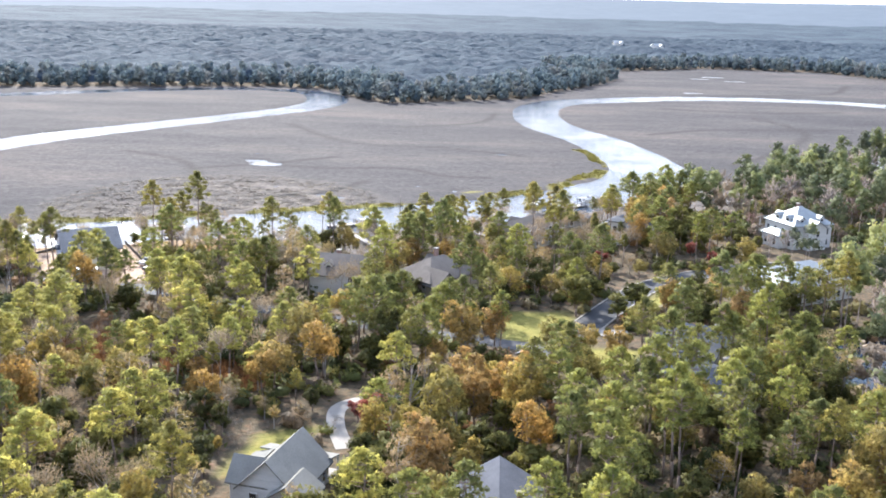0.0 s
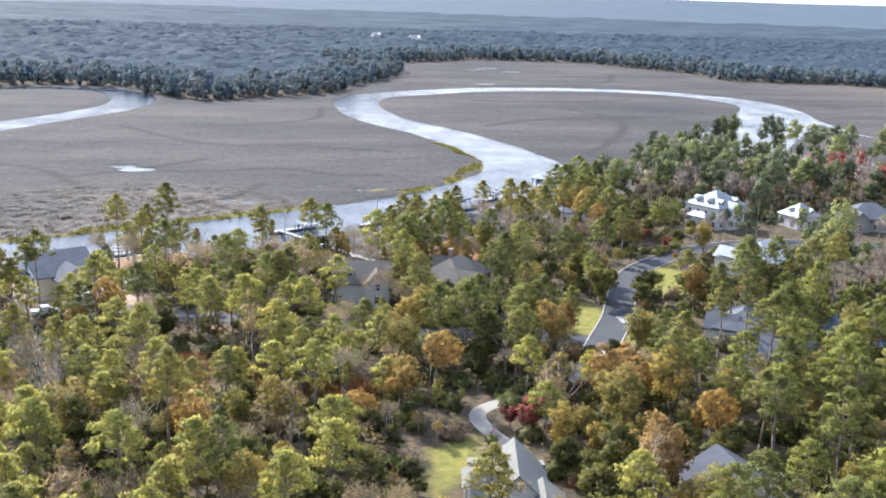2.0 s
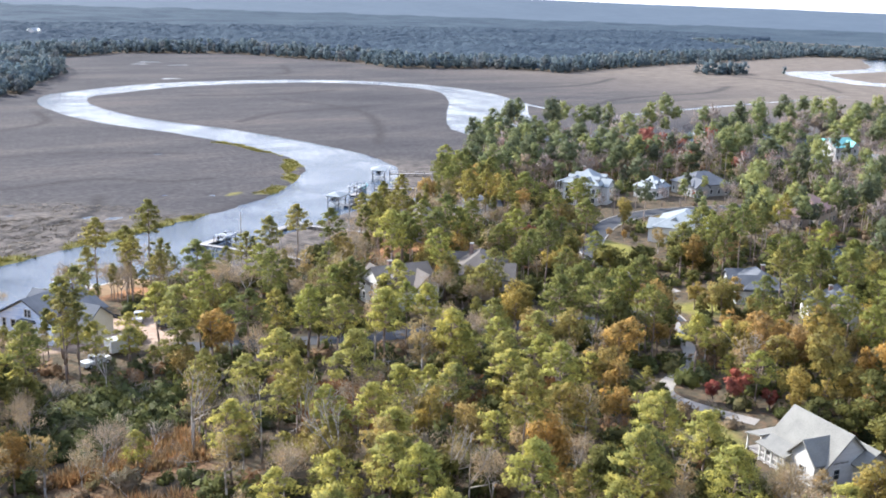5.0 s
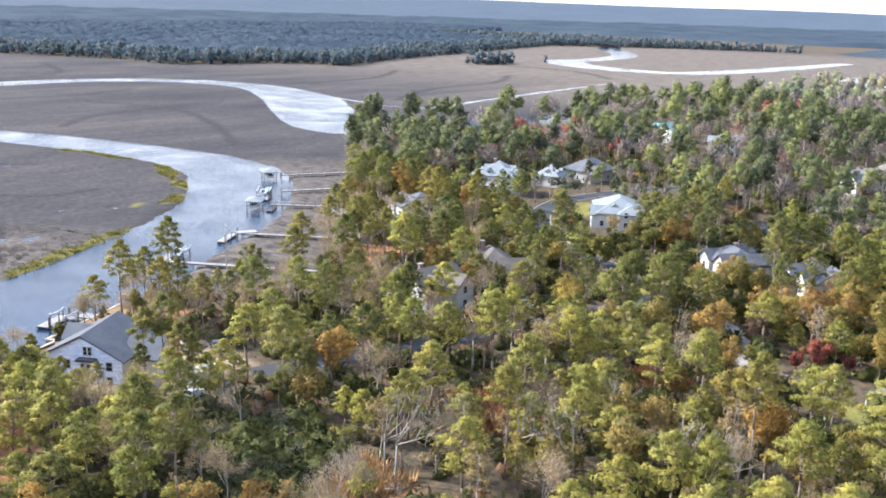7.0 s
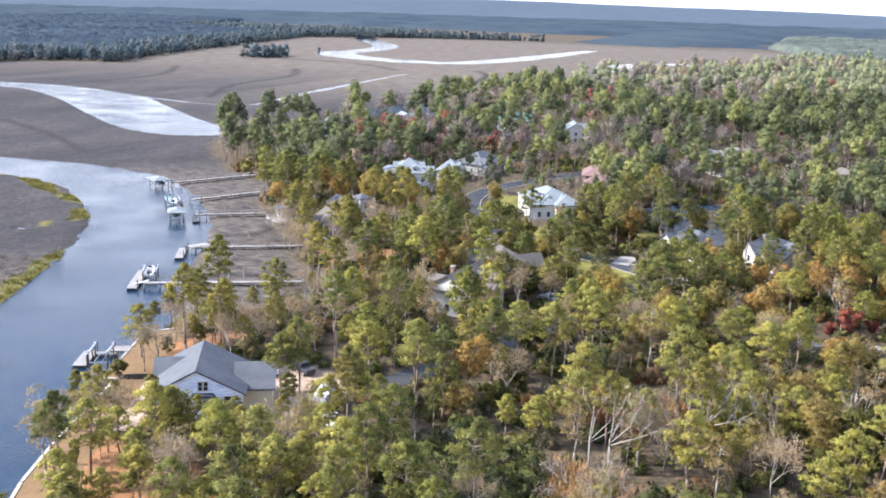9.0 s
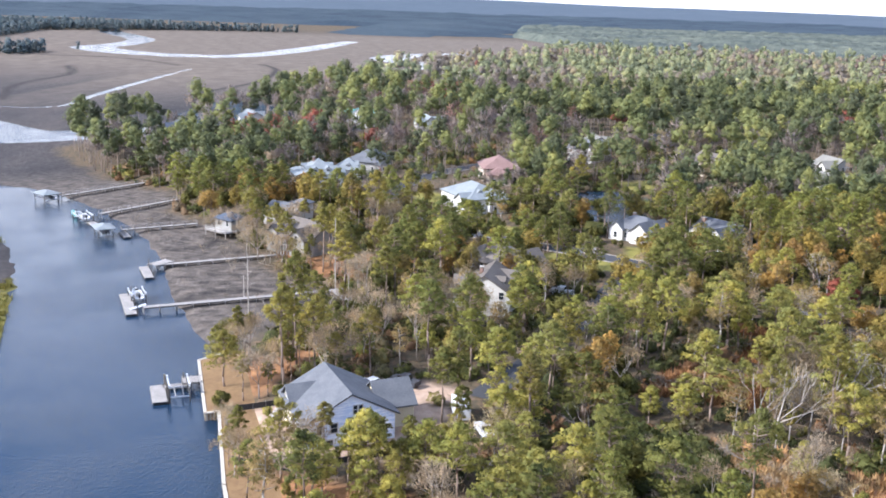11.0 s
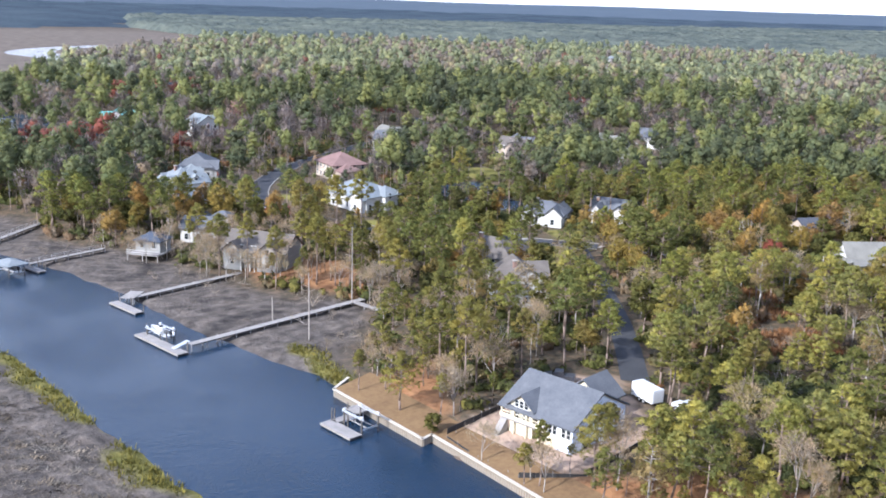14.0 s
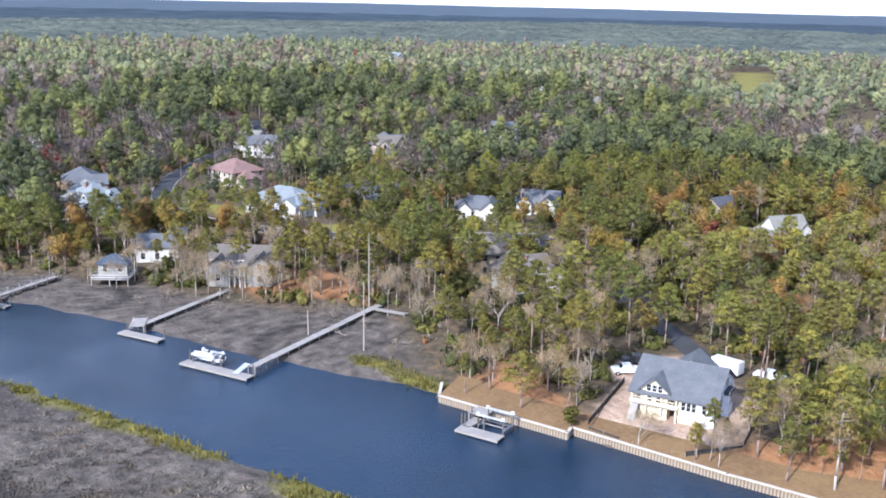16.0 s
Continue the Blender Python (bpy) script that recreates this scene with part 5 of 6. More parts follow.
def porch(ob, x0, x1, y, depth, zf, zt, mat="white", n=5, roof=None, rail=True):
    """A veranda along a wall that faces +y of the house, with posts, rail and a lean-to roof."""
    yo = y + depth
    part("porch_floor", Build().box(((x0 + x1) / 2, y + depth / 2, zf - 0.12), (x1 - x0, depth, 0.24)), M["dock"], ob)
    for k in range(n):
        xx = x0 + 0.15 + (x1 - x0 - 0.3) * k / (n - 1)
        part("post", Build().box((xx, yo - 0.15, (zt - 0.6) / 2), (0.24, 0.24, zt + 0.6)), M[mat], ob)
    if rail:
        r = Build()
        for zz in (zf + 0.95, zf + 0.15):
            r.box(((x0 + x1) / 2, yo - 0.15, zz), (x1 - x0, 0.09, 0.1))
        q = int((x1 - x0) / 0.5)
        for k in range(q):
            r.box((x0 + (k + 0.5) * (x1 - x0) / q, yo - 0.15, zf + 0.55), (0.06, 0.06, 0.8))
        part("railing", r, M[mat], ob)
    if roof:
        part("porch_roof", Build().prism([(y, zt + 0.9), (yo + 0.4, zt), (yo + 0.4, zt + 0.18), (y, zt + 1.08)], x0 - 0.3, x1 + 0.3), M[roof], ob)


# the unfinished house by the seawall
hl = house(-93, 4.6, 29, "cream and house-wrapped waterfront house under construction, grey roof",
           [(2.9, 4.2, 4.3, 5.2, 4.95, 1.75, "G", ""), (0.4, -8.4, 7.0, 5.4, 3.9, 2.7, "G", "e")], "cream", "shingle_grey", z0=1.7)
part("wall", Build().prism([(-6.8, -0.6), (4.6, -0.6), (4.6, 5.4), (-0.1, 7.9), (-6.8, 4.35)], -6.5, 6.5), M["cream"], hl)
part("front_bay", Build().prism([(4.5, -0.6), (6.8, -0.6), (6.8, 4.3), (4.5, 5.45)], -6.5, -1.0), M["cream"], hl)
part("roof", gable(13.0, 13.7, 4.35, 3.62, 0.55, 0.26), M["shingle_grey"], hl)
porch(hl, -0.9, 6.5, 4.6, 2.8, 2.6, 4.0, "cream", 4, None)
part("porch_beam", Build().box((2.8, 6.95, 4.05), (7.6, 0.3, 0.42)), M["white"], hl)
part("balustrade", Build().box((2.8, 7.3, 2.85), (7.7, 0.08, 0.6)), M["cream"], hl, "cream boarded balustrade")
# dark panels on the solid wall stand in for shaded recesses
for xx in (0.9, 3.0, 5.2):
    part("opening", Build().box((xx, 4.66, 1.0), (1.5, 0.12, 2.3)), M["dark"], hl, "dark panel for the shaded recess below the porch")
part("stair", Build().prism([(7.1, -0.3), (9.4, -0.3), (9.4, 0.1), (7.1, 2.6)], 5.2, 6.4), M["dock"], hl)
for xx in (2.0, 2.9, 3.8):
    window(hl, xx, 6.82, 5.2, 0.65, 1.0, 90, M["white"])
for xx in (0.2, 5.8):
    window(hl, xx, 4.62, 3.6, 0.8, 1.5, 90, M["white"])
for xx in (2.1, 3.7):
    window(hl, xx, 6.82, 3.5, 0.8, 1.4, 90, M["white"])
wrap = surface("white house wrap", (0.42, 0.54, 0.76), (0.9, 0.92, 0.95), 0.5, 0.9, 2.6, bump=0.05, stretch=(0.5, 0.5, 3.0))
part("house_wrap", Build().prism([(-6.75, -0.4), (6.75, -0.4), (6.75, 4.2), (-0.1, 7.75), (-6.75, 4.2)], -6.58, -6.51), wrap, hl, "bluish white weather wrap")
part("house_wrap", Build().box((-5.1, 6.83, 1.9), (2.9, 0.06, 4.6)), wrap, hl, "bluish white weather wrap")
bay = part("side_bay", Build().prism([(-2.6, -0.5), (0.6, -0.5), (0.6, 4.0), (-2.6, 4.0)], -7.4, -6.5), wrap, hl, "wrapped bay with a small roof")
part("bay_roof", Build().prism([(-2.9, 4.0), (0.9, 4.0), (0.5, 4.5), (-2.5, 4.5)], -7.65, -6.5), M["shingle_dark"], bay)
for yy, zz, ww, hh in ((-1.4, 5.6, 0.55, 1.3), (-0.6, 5.6, 0.55, 1.3), (2.6, 3.2, 1.0, 1.4), (-4.6, 3.2, 1.0, 1.4), (4.8, 3.2, 0.7, 1.4), (3.4, 0.8, 1.2, 1.2), (-4.6, 0.8, 1.0, 1.2)):
    window(hl, -6.6, yy, zz, ww, hh, 180, M["white"])
for yy in (-1.5, -0.5):
    window(hl, -7.42, yy, 3.0, 0.6, 1.4, 180, M["white"])
for xx in (-5.9, -5.0, -3.4, -2.6, -1.8):
    window(hl, xx, 6.86, 3.2, 0.6, 1.3, 90, M["white"])

# the pale-roofed house with the dormer porch near the driveway
hd = house(-22.0, -110.4, 76.0, "white house with pale shingle roof and columned porch among trees",
           [(0, 0, 10.6, 8.0, 3.1, 3.9, "g", "nsew"), (-2.6, 3.0, 4.4, 5.0, 3.6, 2.3, "G", "n"), (-4.4, -3.4, 5.0, 5.0, 3.0, 1.8, "g", "s")], "white", "shingle_pale")
porch(hd, -0.3, 4.9, 4.0, 2.6, 0.4, 2.5, "white", 5, "shingle_pale")
part("porch_floor", Build().box((6.8, 0.6, 0.28), (3.0, 10.2, 0.24)), M["dock"], hd)
part("porch_roof", Build().prism([(5.2, 3.3), (8.5, 2.5), (8.5, 2.66), (5.2, 3.5)], -4.4, 6.2, True), M["shingle_pale"], hd)
for yy in (-4.2, -1.7, 0.8, 3.3, 5.8):
    part("post", Build().box((8.1, yy, 1.0), (0.22, 0.22, 3.1)), M["white"], hd)
house(6, -119, 89, "house with weathered dark shingle roof under trees", [(0, 0, 14.4, 10.5, 3.8, 3.2, "g", "nsew"), (-3, 4, 5, 6, 3.6, 1.9, "G", "n")], "tan_wall", "shingle_dark", chimneys=[(-4, -2.5, 8.0)])
house(-27.5, -14.5, -8, "white-gabled house with weathered grey-brown shingle roof", [(0, 0, 12.5, 11, 5.0, 3.4, "g", "ew"), (3.4, -3.6, 5.0, 6.4, 5.2, 2.3, "G", "sn"), (-3.6, 3.2, 5, 6.5, 5.0, 2.4, "G", "n")],
      "white", "shingle_brown", chimneys=[(-1.5, 1.5, 9.0)], dormers=[(-2.4, -3.4, 5.8, 270)])
house(-6.5, -15.5, 47, "tan brick house with weathered shingle roof and a cupola", [(0, 0, 15, 11, 5.2, 3.8, "h", "nsew"), (-4.5, -4.5, 6, 6.5, 5.0, 2.6, "G", "s"), (4.5, 4.2, 6, 6, 5.0, 2.4, "G", "n")],
      "tan_wall", "shingle_brown", chimneys=[(1.5, 2.0, 10.2)])
house(44, -52, 53, "white-gabled house with slate-grey hipped roof beside a lawn", [(0, 0, 13, 9, 3.4, 3.0, "h", "nsew"), (-3.6, 3.4, 5.4, 5.5, 3.5, 2.3, "G", "n"), (4.0, 3.2, 4.4, 5.0, 3.4, 1.9, "G", "n"), (-4.0, -3.4, 5, 5, 3.4, 2.1, "G", "s")],
      "white", "shingle_grey", chimneys=[(3, -2.0, 6.6)])
house(42, -74, 42, "white house with grey shingle gables", [(0, 0, 13, 10, 3.5, 3.2, "g", "nsew"), (-3.5, 4, 5, 6, 3.7, 2.2, "G", "n"), (3.6, 4, 4.6, 6, 3.6, 2.0, "G", "n")], "white", "shingle_grey", chimneys=[(5, 1.5, 6.8)])
ha = house(92, 49, 24, "tall white three-storey house with pale metal hipped roof and dormers",
           [(0, 0, 13, 12, 6.4, 4.2, "h", "nsew"), (0, -6.0, 6, 4.0, 6.0, 1.9, "G", "s"), (-7.6, 0, 3.4, 7, 3.4, 1.4, "h", "w")], "white", "metal_roof", chimneys=[(0.5, 1.5, 11.2)],
           dormers=[(-3.4, -4.9, 7.1, 270), (3.4, -4.9, 7.1, 270), (-5.4, -2.0, 7.1, 180), (-5.4, 2.2, 7.1, 180), (-3, 4.9, 7.1, 90), (3, 4.9, 7.1, 90)])
porch(ha, -6.5, 6.5, 6.0, 2.6, 3.2, 6.2, "white", 6, "metal_roof")
house(118, 44, 10, "white cottage with steep pale metal roof", [(0, 0, 9, 8.4, 3.6, 3.6, "h", "nsew")], "white", "metal_roof", dormers=[(-1.8, -3.1, 4.2, 270), (1.8, -3.1, 4.2, 270), (-3.4, 0, 4.2, 180)])
house(139, 40, -14, "broad grey house with a hipped shingle roof", [(0, 0, 16, 12, 3.8, 3.9, "h", "nsew"), (-5, -4.6, 5.5, 6, 3.6, 2.4, "G", "s")], "grey_wall", "shingle_grey")
house(77, -4, 32, "white and brick house with broad pale blue-grey metal roof",
      [(0, 0, 19, 14, 4.3, 3.6, "h", "nsew"), (-7.5, -3.0, 8, 8, 4.4, 2.4, "h", "sw"), (-6, 6, 6, 5, 4.0, 2.0, "G", "n")], "white", "metal_roof", dormers=[(-6.5, 2.0, 5.0, 180), (-6.5, -2.2, 5.0, 180)])
house(128, -9, 12, "pink stucco house with red clay tile roof", [(0, 0, 15, 13, 5.2, 3.6, "h", "nsew"), (-8, 1.5, 8, 8, 3.6, 2.2, "h", "nsw"), (9, -2, 6, 7, 3.6, 2.0, "h", "se")], "tan_wall", "red_tile")
house(41, 46.5, 65, "white waterfront house with tower room and pale grey roof", [(0, 0, 10, 9, 3.8, 2.2, "g", "nsew"), (-4.5, -1.5, 3.8, 3.8, 6.4, 1.1, "h", "nsew"), (3, -6, 7, 6, 3.4, 1.8, "G", "s")],
      "white", "shingle_grey")
hp = house(31.2, 60, 58, "small white pavilion with dark blue hipped roof on a deck", [(0, 0, 6.6, 5.2, 2.5, 1.7, "h", "nsew")], "grey_wall", "blue_roof", z0=2.4)
part("deck", Build().box((0, 1.2, -0.3), (8.6, 8.6, 0.22)), M["dock"], hp)
for xx in (-4.1, 0, 4.1):
    for yy in (-2.8, 5.3):
        part("deck_post", Build().box((xx, yy, -1.5), (0.22, 0.22, 2.4)), M["dock"], hp)
dr = Build()
for zz in (0.2, 0.75):
    dr.box((0, 5.45, zz), (8.6, 0.08, 0.09)).box((-4.25, 1.2, zz), (0.08, 8.6, 0.09)).box((4.25, 1.2, zz), (0.08, 8.6, 0.09))
part("deck_rail", dr, M["white"], hp)
hk = house(14, 35, 55, "grey waterfront house with brown shingle roof and tall white windows", [(0, 0, 16, 10, 4.4, 3.2, "g", "ns"), (-4.5, 4.0, 5.5, 6, 4.4, 2.3, "G", "n"), (5, 3.5, 4.6, 6, 4.3, 1.9, "G", "n")],
           "grey_wall", "shingle_brown")
porch(hk, -1.4, 2.4, 5, 2.4, 2.2, 4.0, "white", 4, "shingle_brown")
# houses farther off among the trees
for x, y, rot, ze, wall, roof, text in (
        (243, 30, 20, 6.0, "white", "metal_roof", "white house with pale roof among bare trees"), (265, 66, -10, 6.2, "white", "teal_roof", "white house with teal metal roof in the woods"),
        (237, 114, 35, 5.6, "white", "metal_roof", "white riverside house with bright roof"), (203, -47, 15, 5.0, "white", "shingle_pale", "white house with pale roof in a clearing"),
        (185, -43, 60, 5.2, "white", "shingle_grey", "white gabled house with grey roof"), (163, -90, 30, 5.0, "tan_wall", "shingle_brown", "tan house with brown gabled roof"),
        (172, -95, -20, 4.6, "white", "shingle_grey", "white gabled house behind trees"), (125, -125, 40, 5.0, "white", "shingle_pale", "white house deep in the woods"),
        (190, 131, 25, 6.0, "white", "blue_roof", "white riverside house with blue roof"), (152, 118, 0, 5.6, "grey_wall", "metal_roof", "grey riverside house with bright metal roof"),
(166, -136, 20, 5.0, "white", "shingle_pale", "white gabled house in the woods"), (184, -167, 40, 5.0, "white", "shingle_grey", "white house with grey roof in the woods"), (356, -331, 15, 5.6, "white", "metal_roof", "far white house among the trees"), (259, -296, -20, 5.4, "white", "shingle_pale", "far white house with pale roof"), (791, -469, 10, 9.0, "white", "metal_roof", "far white building above the trees"), (190, 1235, 8, 12.0, "white", "metal_roof", "long white building beyond the far woods"), (237, 1186, 30, 11.0, "white", "metal_roof", "white building above the far trees"), (652, -388, 10, 11.0, "white", "metal_roof", "tall white building above far trees"), (160, 133, 50, 5.2, "white", "metal_roof", "white riverside house with pale roof")):
    house(x, y, rot, text, [(0, 0, 13, 10, ze, 3.2, "g", "nsew"), (3.2, -4, 5, 6, ze, 2.2, "G", "s"), (-3.2, 4, 5, 6, ze, 2.2, "G", "n")], wall, roof)

# ---------------------------------------------------------------- seawall, docks and boats
WALL = [(-63.0, 31.5), (-67.5, 35.0), (-90.0, 26.2), (-88.8, 24.4), (-112.5, 16.0), (-124, 11.2), (-150, -3)]
M["sheet"] = surface("vinyl sheet piling", (0.2, 0.175, 0.14), (0.32, 0.285, 0.235), 0.7, 0.4, 3, bump=0.1, stretch=(1, 1, 0.3))
sw = thing("seawall", Matrix.Identity(4), "timber seawall with a pale weathered cap along the lawn", "seawall", kind="structure")
for (ax, ay), (bx, by) in zip(WALL, WALL[1:]):
    L = math.hypot(bx - ax, by - ay)
    ang = math.degrees(math.atan2(by - ay, bx - ax))
    cx, cy = (ax + bx) / 2, (ay + by) / 2
    part("cap", Build().box((cx, cy, 1.30), (L + 0.3, 0.5, 0.16), ang), M["vinyl"], sw)
    n = max(1, round(L / 0.5))
    p = L / n
    sheet = Build().prism([(0, 0), (0, 0.10), (p * 0.12, 0.10), (p * 0.25, 0.26), (p * 0.75, 0.26), (p * 0.88, 0.10), (p, 0.10), (p, 0)], -1.5, 1.22)
    sheet.v = [(v_[1], v_[2], v_[0]) for v_ in sheet.v]
    me_sheet = mesh_of("sheet_pile", sheet.v, sheet.f, M["sheet"])
    for k in range(n):
        f = k / n
        o = new("sheet_pile", me_sheet)
        o.parent = sw
        o.matrix_basis = Matrix.Translation((bx + (ax - bx) * f, by + (ay - by) * f, 0)) @ Matrix.Rotation(radians(ang + 180), 4, "Z") @ Matrix.Translation((0, -0.15, 0))
    n = int(L / 3.2)
    for k in range(n):
        f = (k + 0.5) / n
        ox, oy = -math.sin(radians(ang)) * -0.22, math.cos(radians(ang)) * -0.22
        if L > 8:
            part("post", Build().tube((ax + (bx - ax) * f + ox * -1, ay + (by - ay) * f + oy * -1, -1.5), (ax + (bx - ax) * f - ox, ay + (by - ay) * f - oy, 1.2), 0.13, 0.12), M["pile"], sw)
fillb = Build()
line = [(-67.5, 35.0), (-90.0, 26.2), (-88.8, 24.4), (-112.5, 16.0), (-124, 11.2), (-150, -3)]
inner = [(-62.5, 27.5), (-86.5, 16.5), (-86.0, 16.0), (-109.0, 8.0), (-121, 2.5), (-146, -12)]
n = len(line)
fillb.add([(*p, 1.27) for p in line] + [(*p, 1.75) for p in inner] + [(*p, -1.2) for p in line] + [(*p, -1.0) for p in inner],
          [f for i in range(n - 1) for f in ((i, i + 1, n + i + 1, n + i), (i, 2 * n + i, 2 * n + i + 1, i + 1))])
M["turf"] = surface("dormant turf and pine straw", (0.13, 0.078, 0.038), (0.2, 0.128, 0.06), 0.95, 0.12, 1.2, bump=0.6)
tagged(part("lawn_bank", fillb, M["turf"], None), "dormant brown lawn behind the seawall", "lawn", kind="structure")


def walkway(pts, zd, width, label, group, rails=True):
    """A timber pier on piles, board by board underfoot."""
    ob = thing("pier", Matrix.Identity(4), label, "pier", group)
    for (ax, ay), (bx, by) in zip(pts, pts[1:]):
        L = math.hypot(bx - ax, by - ay)
        ang = math.degrees(math.atan2(by - ay, bx - ax))
        ux, uy = (bx - ax) / L, (by - ay) / L
        deck = Build()
        q = int(L / 0.45)
        for k in range(q):
            o = (k + 0.5) * L / q
            deck.box((ax + ux * o, ay + uy * o, zd), (L / q - 0.04, width, 0.07), ang)
        tagged(part("deck", deck, M["dock"], ob, "weathered grey deck boards"), kind="stuff")
        for s in (-1, 1):
            ox, oy = -uy * s * width * 0.42, ux * s * width * 0.42
            part("stringer", Build().box(((ax + bx) / 2 + ox, (ay + by) / 2 + oy, zd - 0.16), (L, 0.1, 0.25), ang), M["pile"], ob)
            m = max(2, int(L / 3.2))
            for k in range(m + 1):
                X, Y = ax + ux * L * k / m + ox * 1.1, ay + uy * L * k / m + oy * 1.1
                part("post", Build().tube((X, Y, -1.6), (X, Y, zd + (0.95 if rails else 0.2)), 0.12, 0.11), M["dock"], ob)
            if rails:
                part("handrail", Build().box(((ax + bx) / 2 + ox, (ay + by) / 2 + oy, zd + 0.92), (L, 0.12, 0.06), ang), M["dock"], ob)
    return ob


def floating_dock(x, y, rot, L, W, label, group="floating docks", cleats=3):
    ob = thing("floating_dock", Matrix.Translation((x, y, 0)) @ Matrix.Rotation(radians(rot), 4, "Z"), label, "dock", group)
    deck = Build()
    q = int(L / 0.4)
    for k in range(q):
        deck.box((-L / 2 + (k + 0.5) * L / q, 0, 0.52), (L / q - 0.03, W, 0.07))
    tagged(part("deck", deck, M["dock"], ob), kind="stuff")
    for s in (-1, 1):
        part("fascia", Build().box((0, s * W / 2, 0.36), (L, 0.1, 0.32)), M["concrete"], ob)
    for k in range(3):
        part("float", Build().box((-L / 2 + (k + 0.5) * L / 3, 0, 0.12), (L / 3 - 0.4, W - 0.3, 0.5)), M["black"], ob)
    for k in range(cleats):
        X = -L / 2 + 0.4 + (L - 0.8) * k / (cleats - 1)
        part("guide_post", Build().tube((X, -W / 2 - 0.2, -1.7), (X, -W / 2 - 0.2, 2.4), 0.14, 0.12), M["pile"], ob)
    return ob


def boat(x, y, rot, L, zk, label, canopy=False, hull="gelcoat"):
    """An open motor boat: lofted hull, console, windscreen, seats, outboard, and a T-top where it has one."""
    ob = thing("motor_boat", Matrix.Translation((x, y, zk)) @ Matrix.Rotation(radians(rot), 4, "Z"), label, "boat", "boats at the docks")
    st = []
    n = 9
    for k in range(n):
        f = k / (n - 1)
        hw = L * 0.165 * (1 - max(0, (f - 0.45) / 0.55) ** 2.2) + 0.02
        sheer = 0.95 + 0.35 * f * f
        keel = 0.0 + 0.55 * max(0, f - 0.6) ** 1.5 * 2
        X = -L / 2 + L * f
        st.append([(X, -hw, sheer), (X, -hw * 0.92, 0.35 + keel * 0.6), (X, 0, keel), (X, hw * 0.92, 0.35 + keel * 0.6), (X, hw, sheer), (X, hw * 0.86, sheer), (X, hw * 0.8, 0.5 + keel * 0.5), (X, -hw * 0.8, 0.5 + keel * 0.5), (X, -hw * 0.86, sheer)])
    b = Build()
    b.add([p for s in st for p in s], [(k * 9 + i, k * 9 + (i + 1) % 9, k * 9 + 9 + (i + 1) % 9, k * 9 + 9 + i) for k in range(n - 1) for i in range(9)] + [tuple(range(9))])
    part("hull", b, M[hull], ob)
    part("console", Build().box((-0.1 * L, 0, 1.05), (0.9, 0.8, 1.0)), M["gelcoat"], ob)
    part("windscreen", Build().box((-0.1 * L + 0.4, 0, 1.75), (0.06, 0.8, 0.45), 0, -20), M["glass"], ob)
    part("seat", Build().box((-0.25 * L, 0, 0.95), (0.55, 1.1, 0.75)), M["grey_wall"], ob)
    eng = part("outboard", Build().box((-L / 2 - 0.25, 0, 1.15), (0.5, 0.42, 0.7)), M["dark"], ob, "black outboard engine")
    part("leg", Build().box((-L / 2 - 0.25, 0, 0.4), (0.25, 0.12, 1.0)), M["dark"], eng)
    if canopy:
        part("hard_top", Build().box((-0.12 * L, 0, 2.55), (L * 0.32, 1.7, 0.1)), M["gelcoat"], ob)
        for sx_ in (-0.2, 0.0):
            for sy_ in (-0.65, 0.65):
                part("top_post", Build().tube((sx_ * L, sy_, 0.7), (sx_ * L, sy_ * 1.1, 2.5), 0.04, 0.04, 5), M["alu"], ob)
    return ob


def boat_lift(x, y, rot, L, W, label, roof=None, beam_z=2.7):
    ob = thing("boat_lift", Matrix.Translation((x, y, 0)) @ Matrix.Rotation(radians(rot), 4, "Z"), label, "boat lift", "boat lifts")
    for sx_ in (-1, 1):
        for sy_ in (-1, 1):
            part("post", Build().tube((sx_ * L / 2, sy_ * W / 2, -1.6), (sx_ * L / 2, sy_ * W / 2, beam_z + 0.15), 0.15, 0.14), M["pile"], ob)
        part("cradle", Build().box((sx_ * L / 2, 0, 0.9), (0.2, W, 0.2)), M["alu"], ob)
    for sy_ in (-1, 1):
        part("top_beam", Build().box((0, sy_ * W / 2, beam_z), (L + 0.8, 0.22, 0.3)), M["alu"], ob)
        part("bunk", Build().box((0, sy_ * W * 0.2, 1.05), (L * 1.0, 0.16, 0.14)), M["dock"], ob)
        for sx_ in (-1, 1):
            part("cable", Build().tube((sx_ * L / 2, sy_ * W * 0.46, 0.9), (sx_ * L / 2, sy_ * W * 0.46, beam_z), 0.025, 0.025, 4), M["alu"], ob)
            part("motor", Build().box((sx_ * L / 2, sy_ * W / 2, beam_z + 0.28), (0.5, 0.3, 0.26)), M["gelcoat"], ob)
    if roof:
        part("roof", hip(L + 1.2, W + 1.0, beam_z + 0.4, 0.9, 0.3, 0.15), M[roof], ob)
        for sx_ in (-1, 1):
            for sy_ in (-1, 1):
                part("roof_post", Build().box((sx_ * L / 2, sy_ * W / 2, beam_z + 0.25), (0.16, 0.16, 0.6)), M["white"], ob)
    return ob


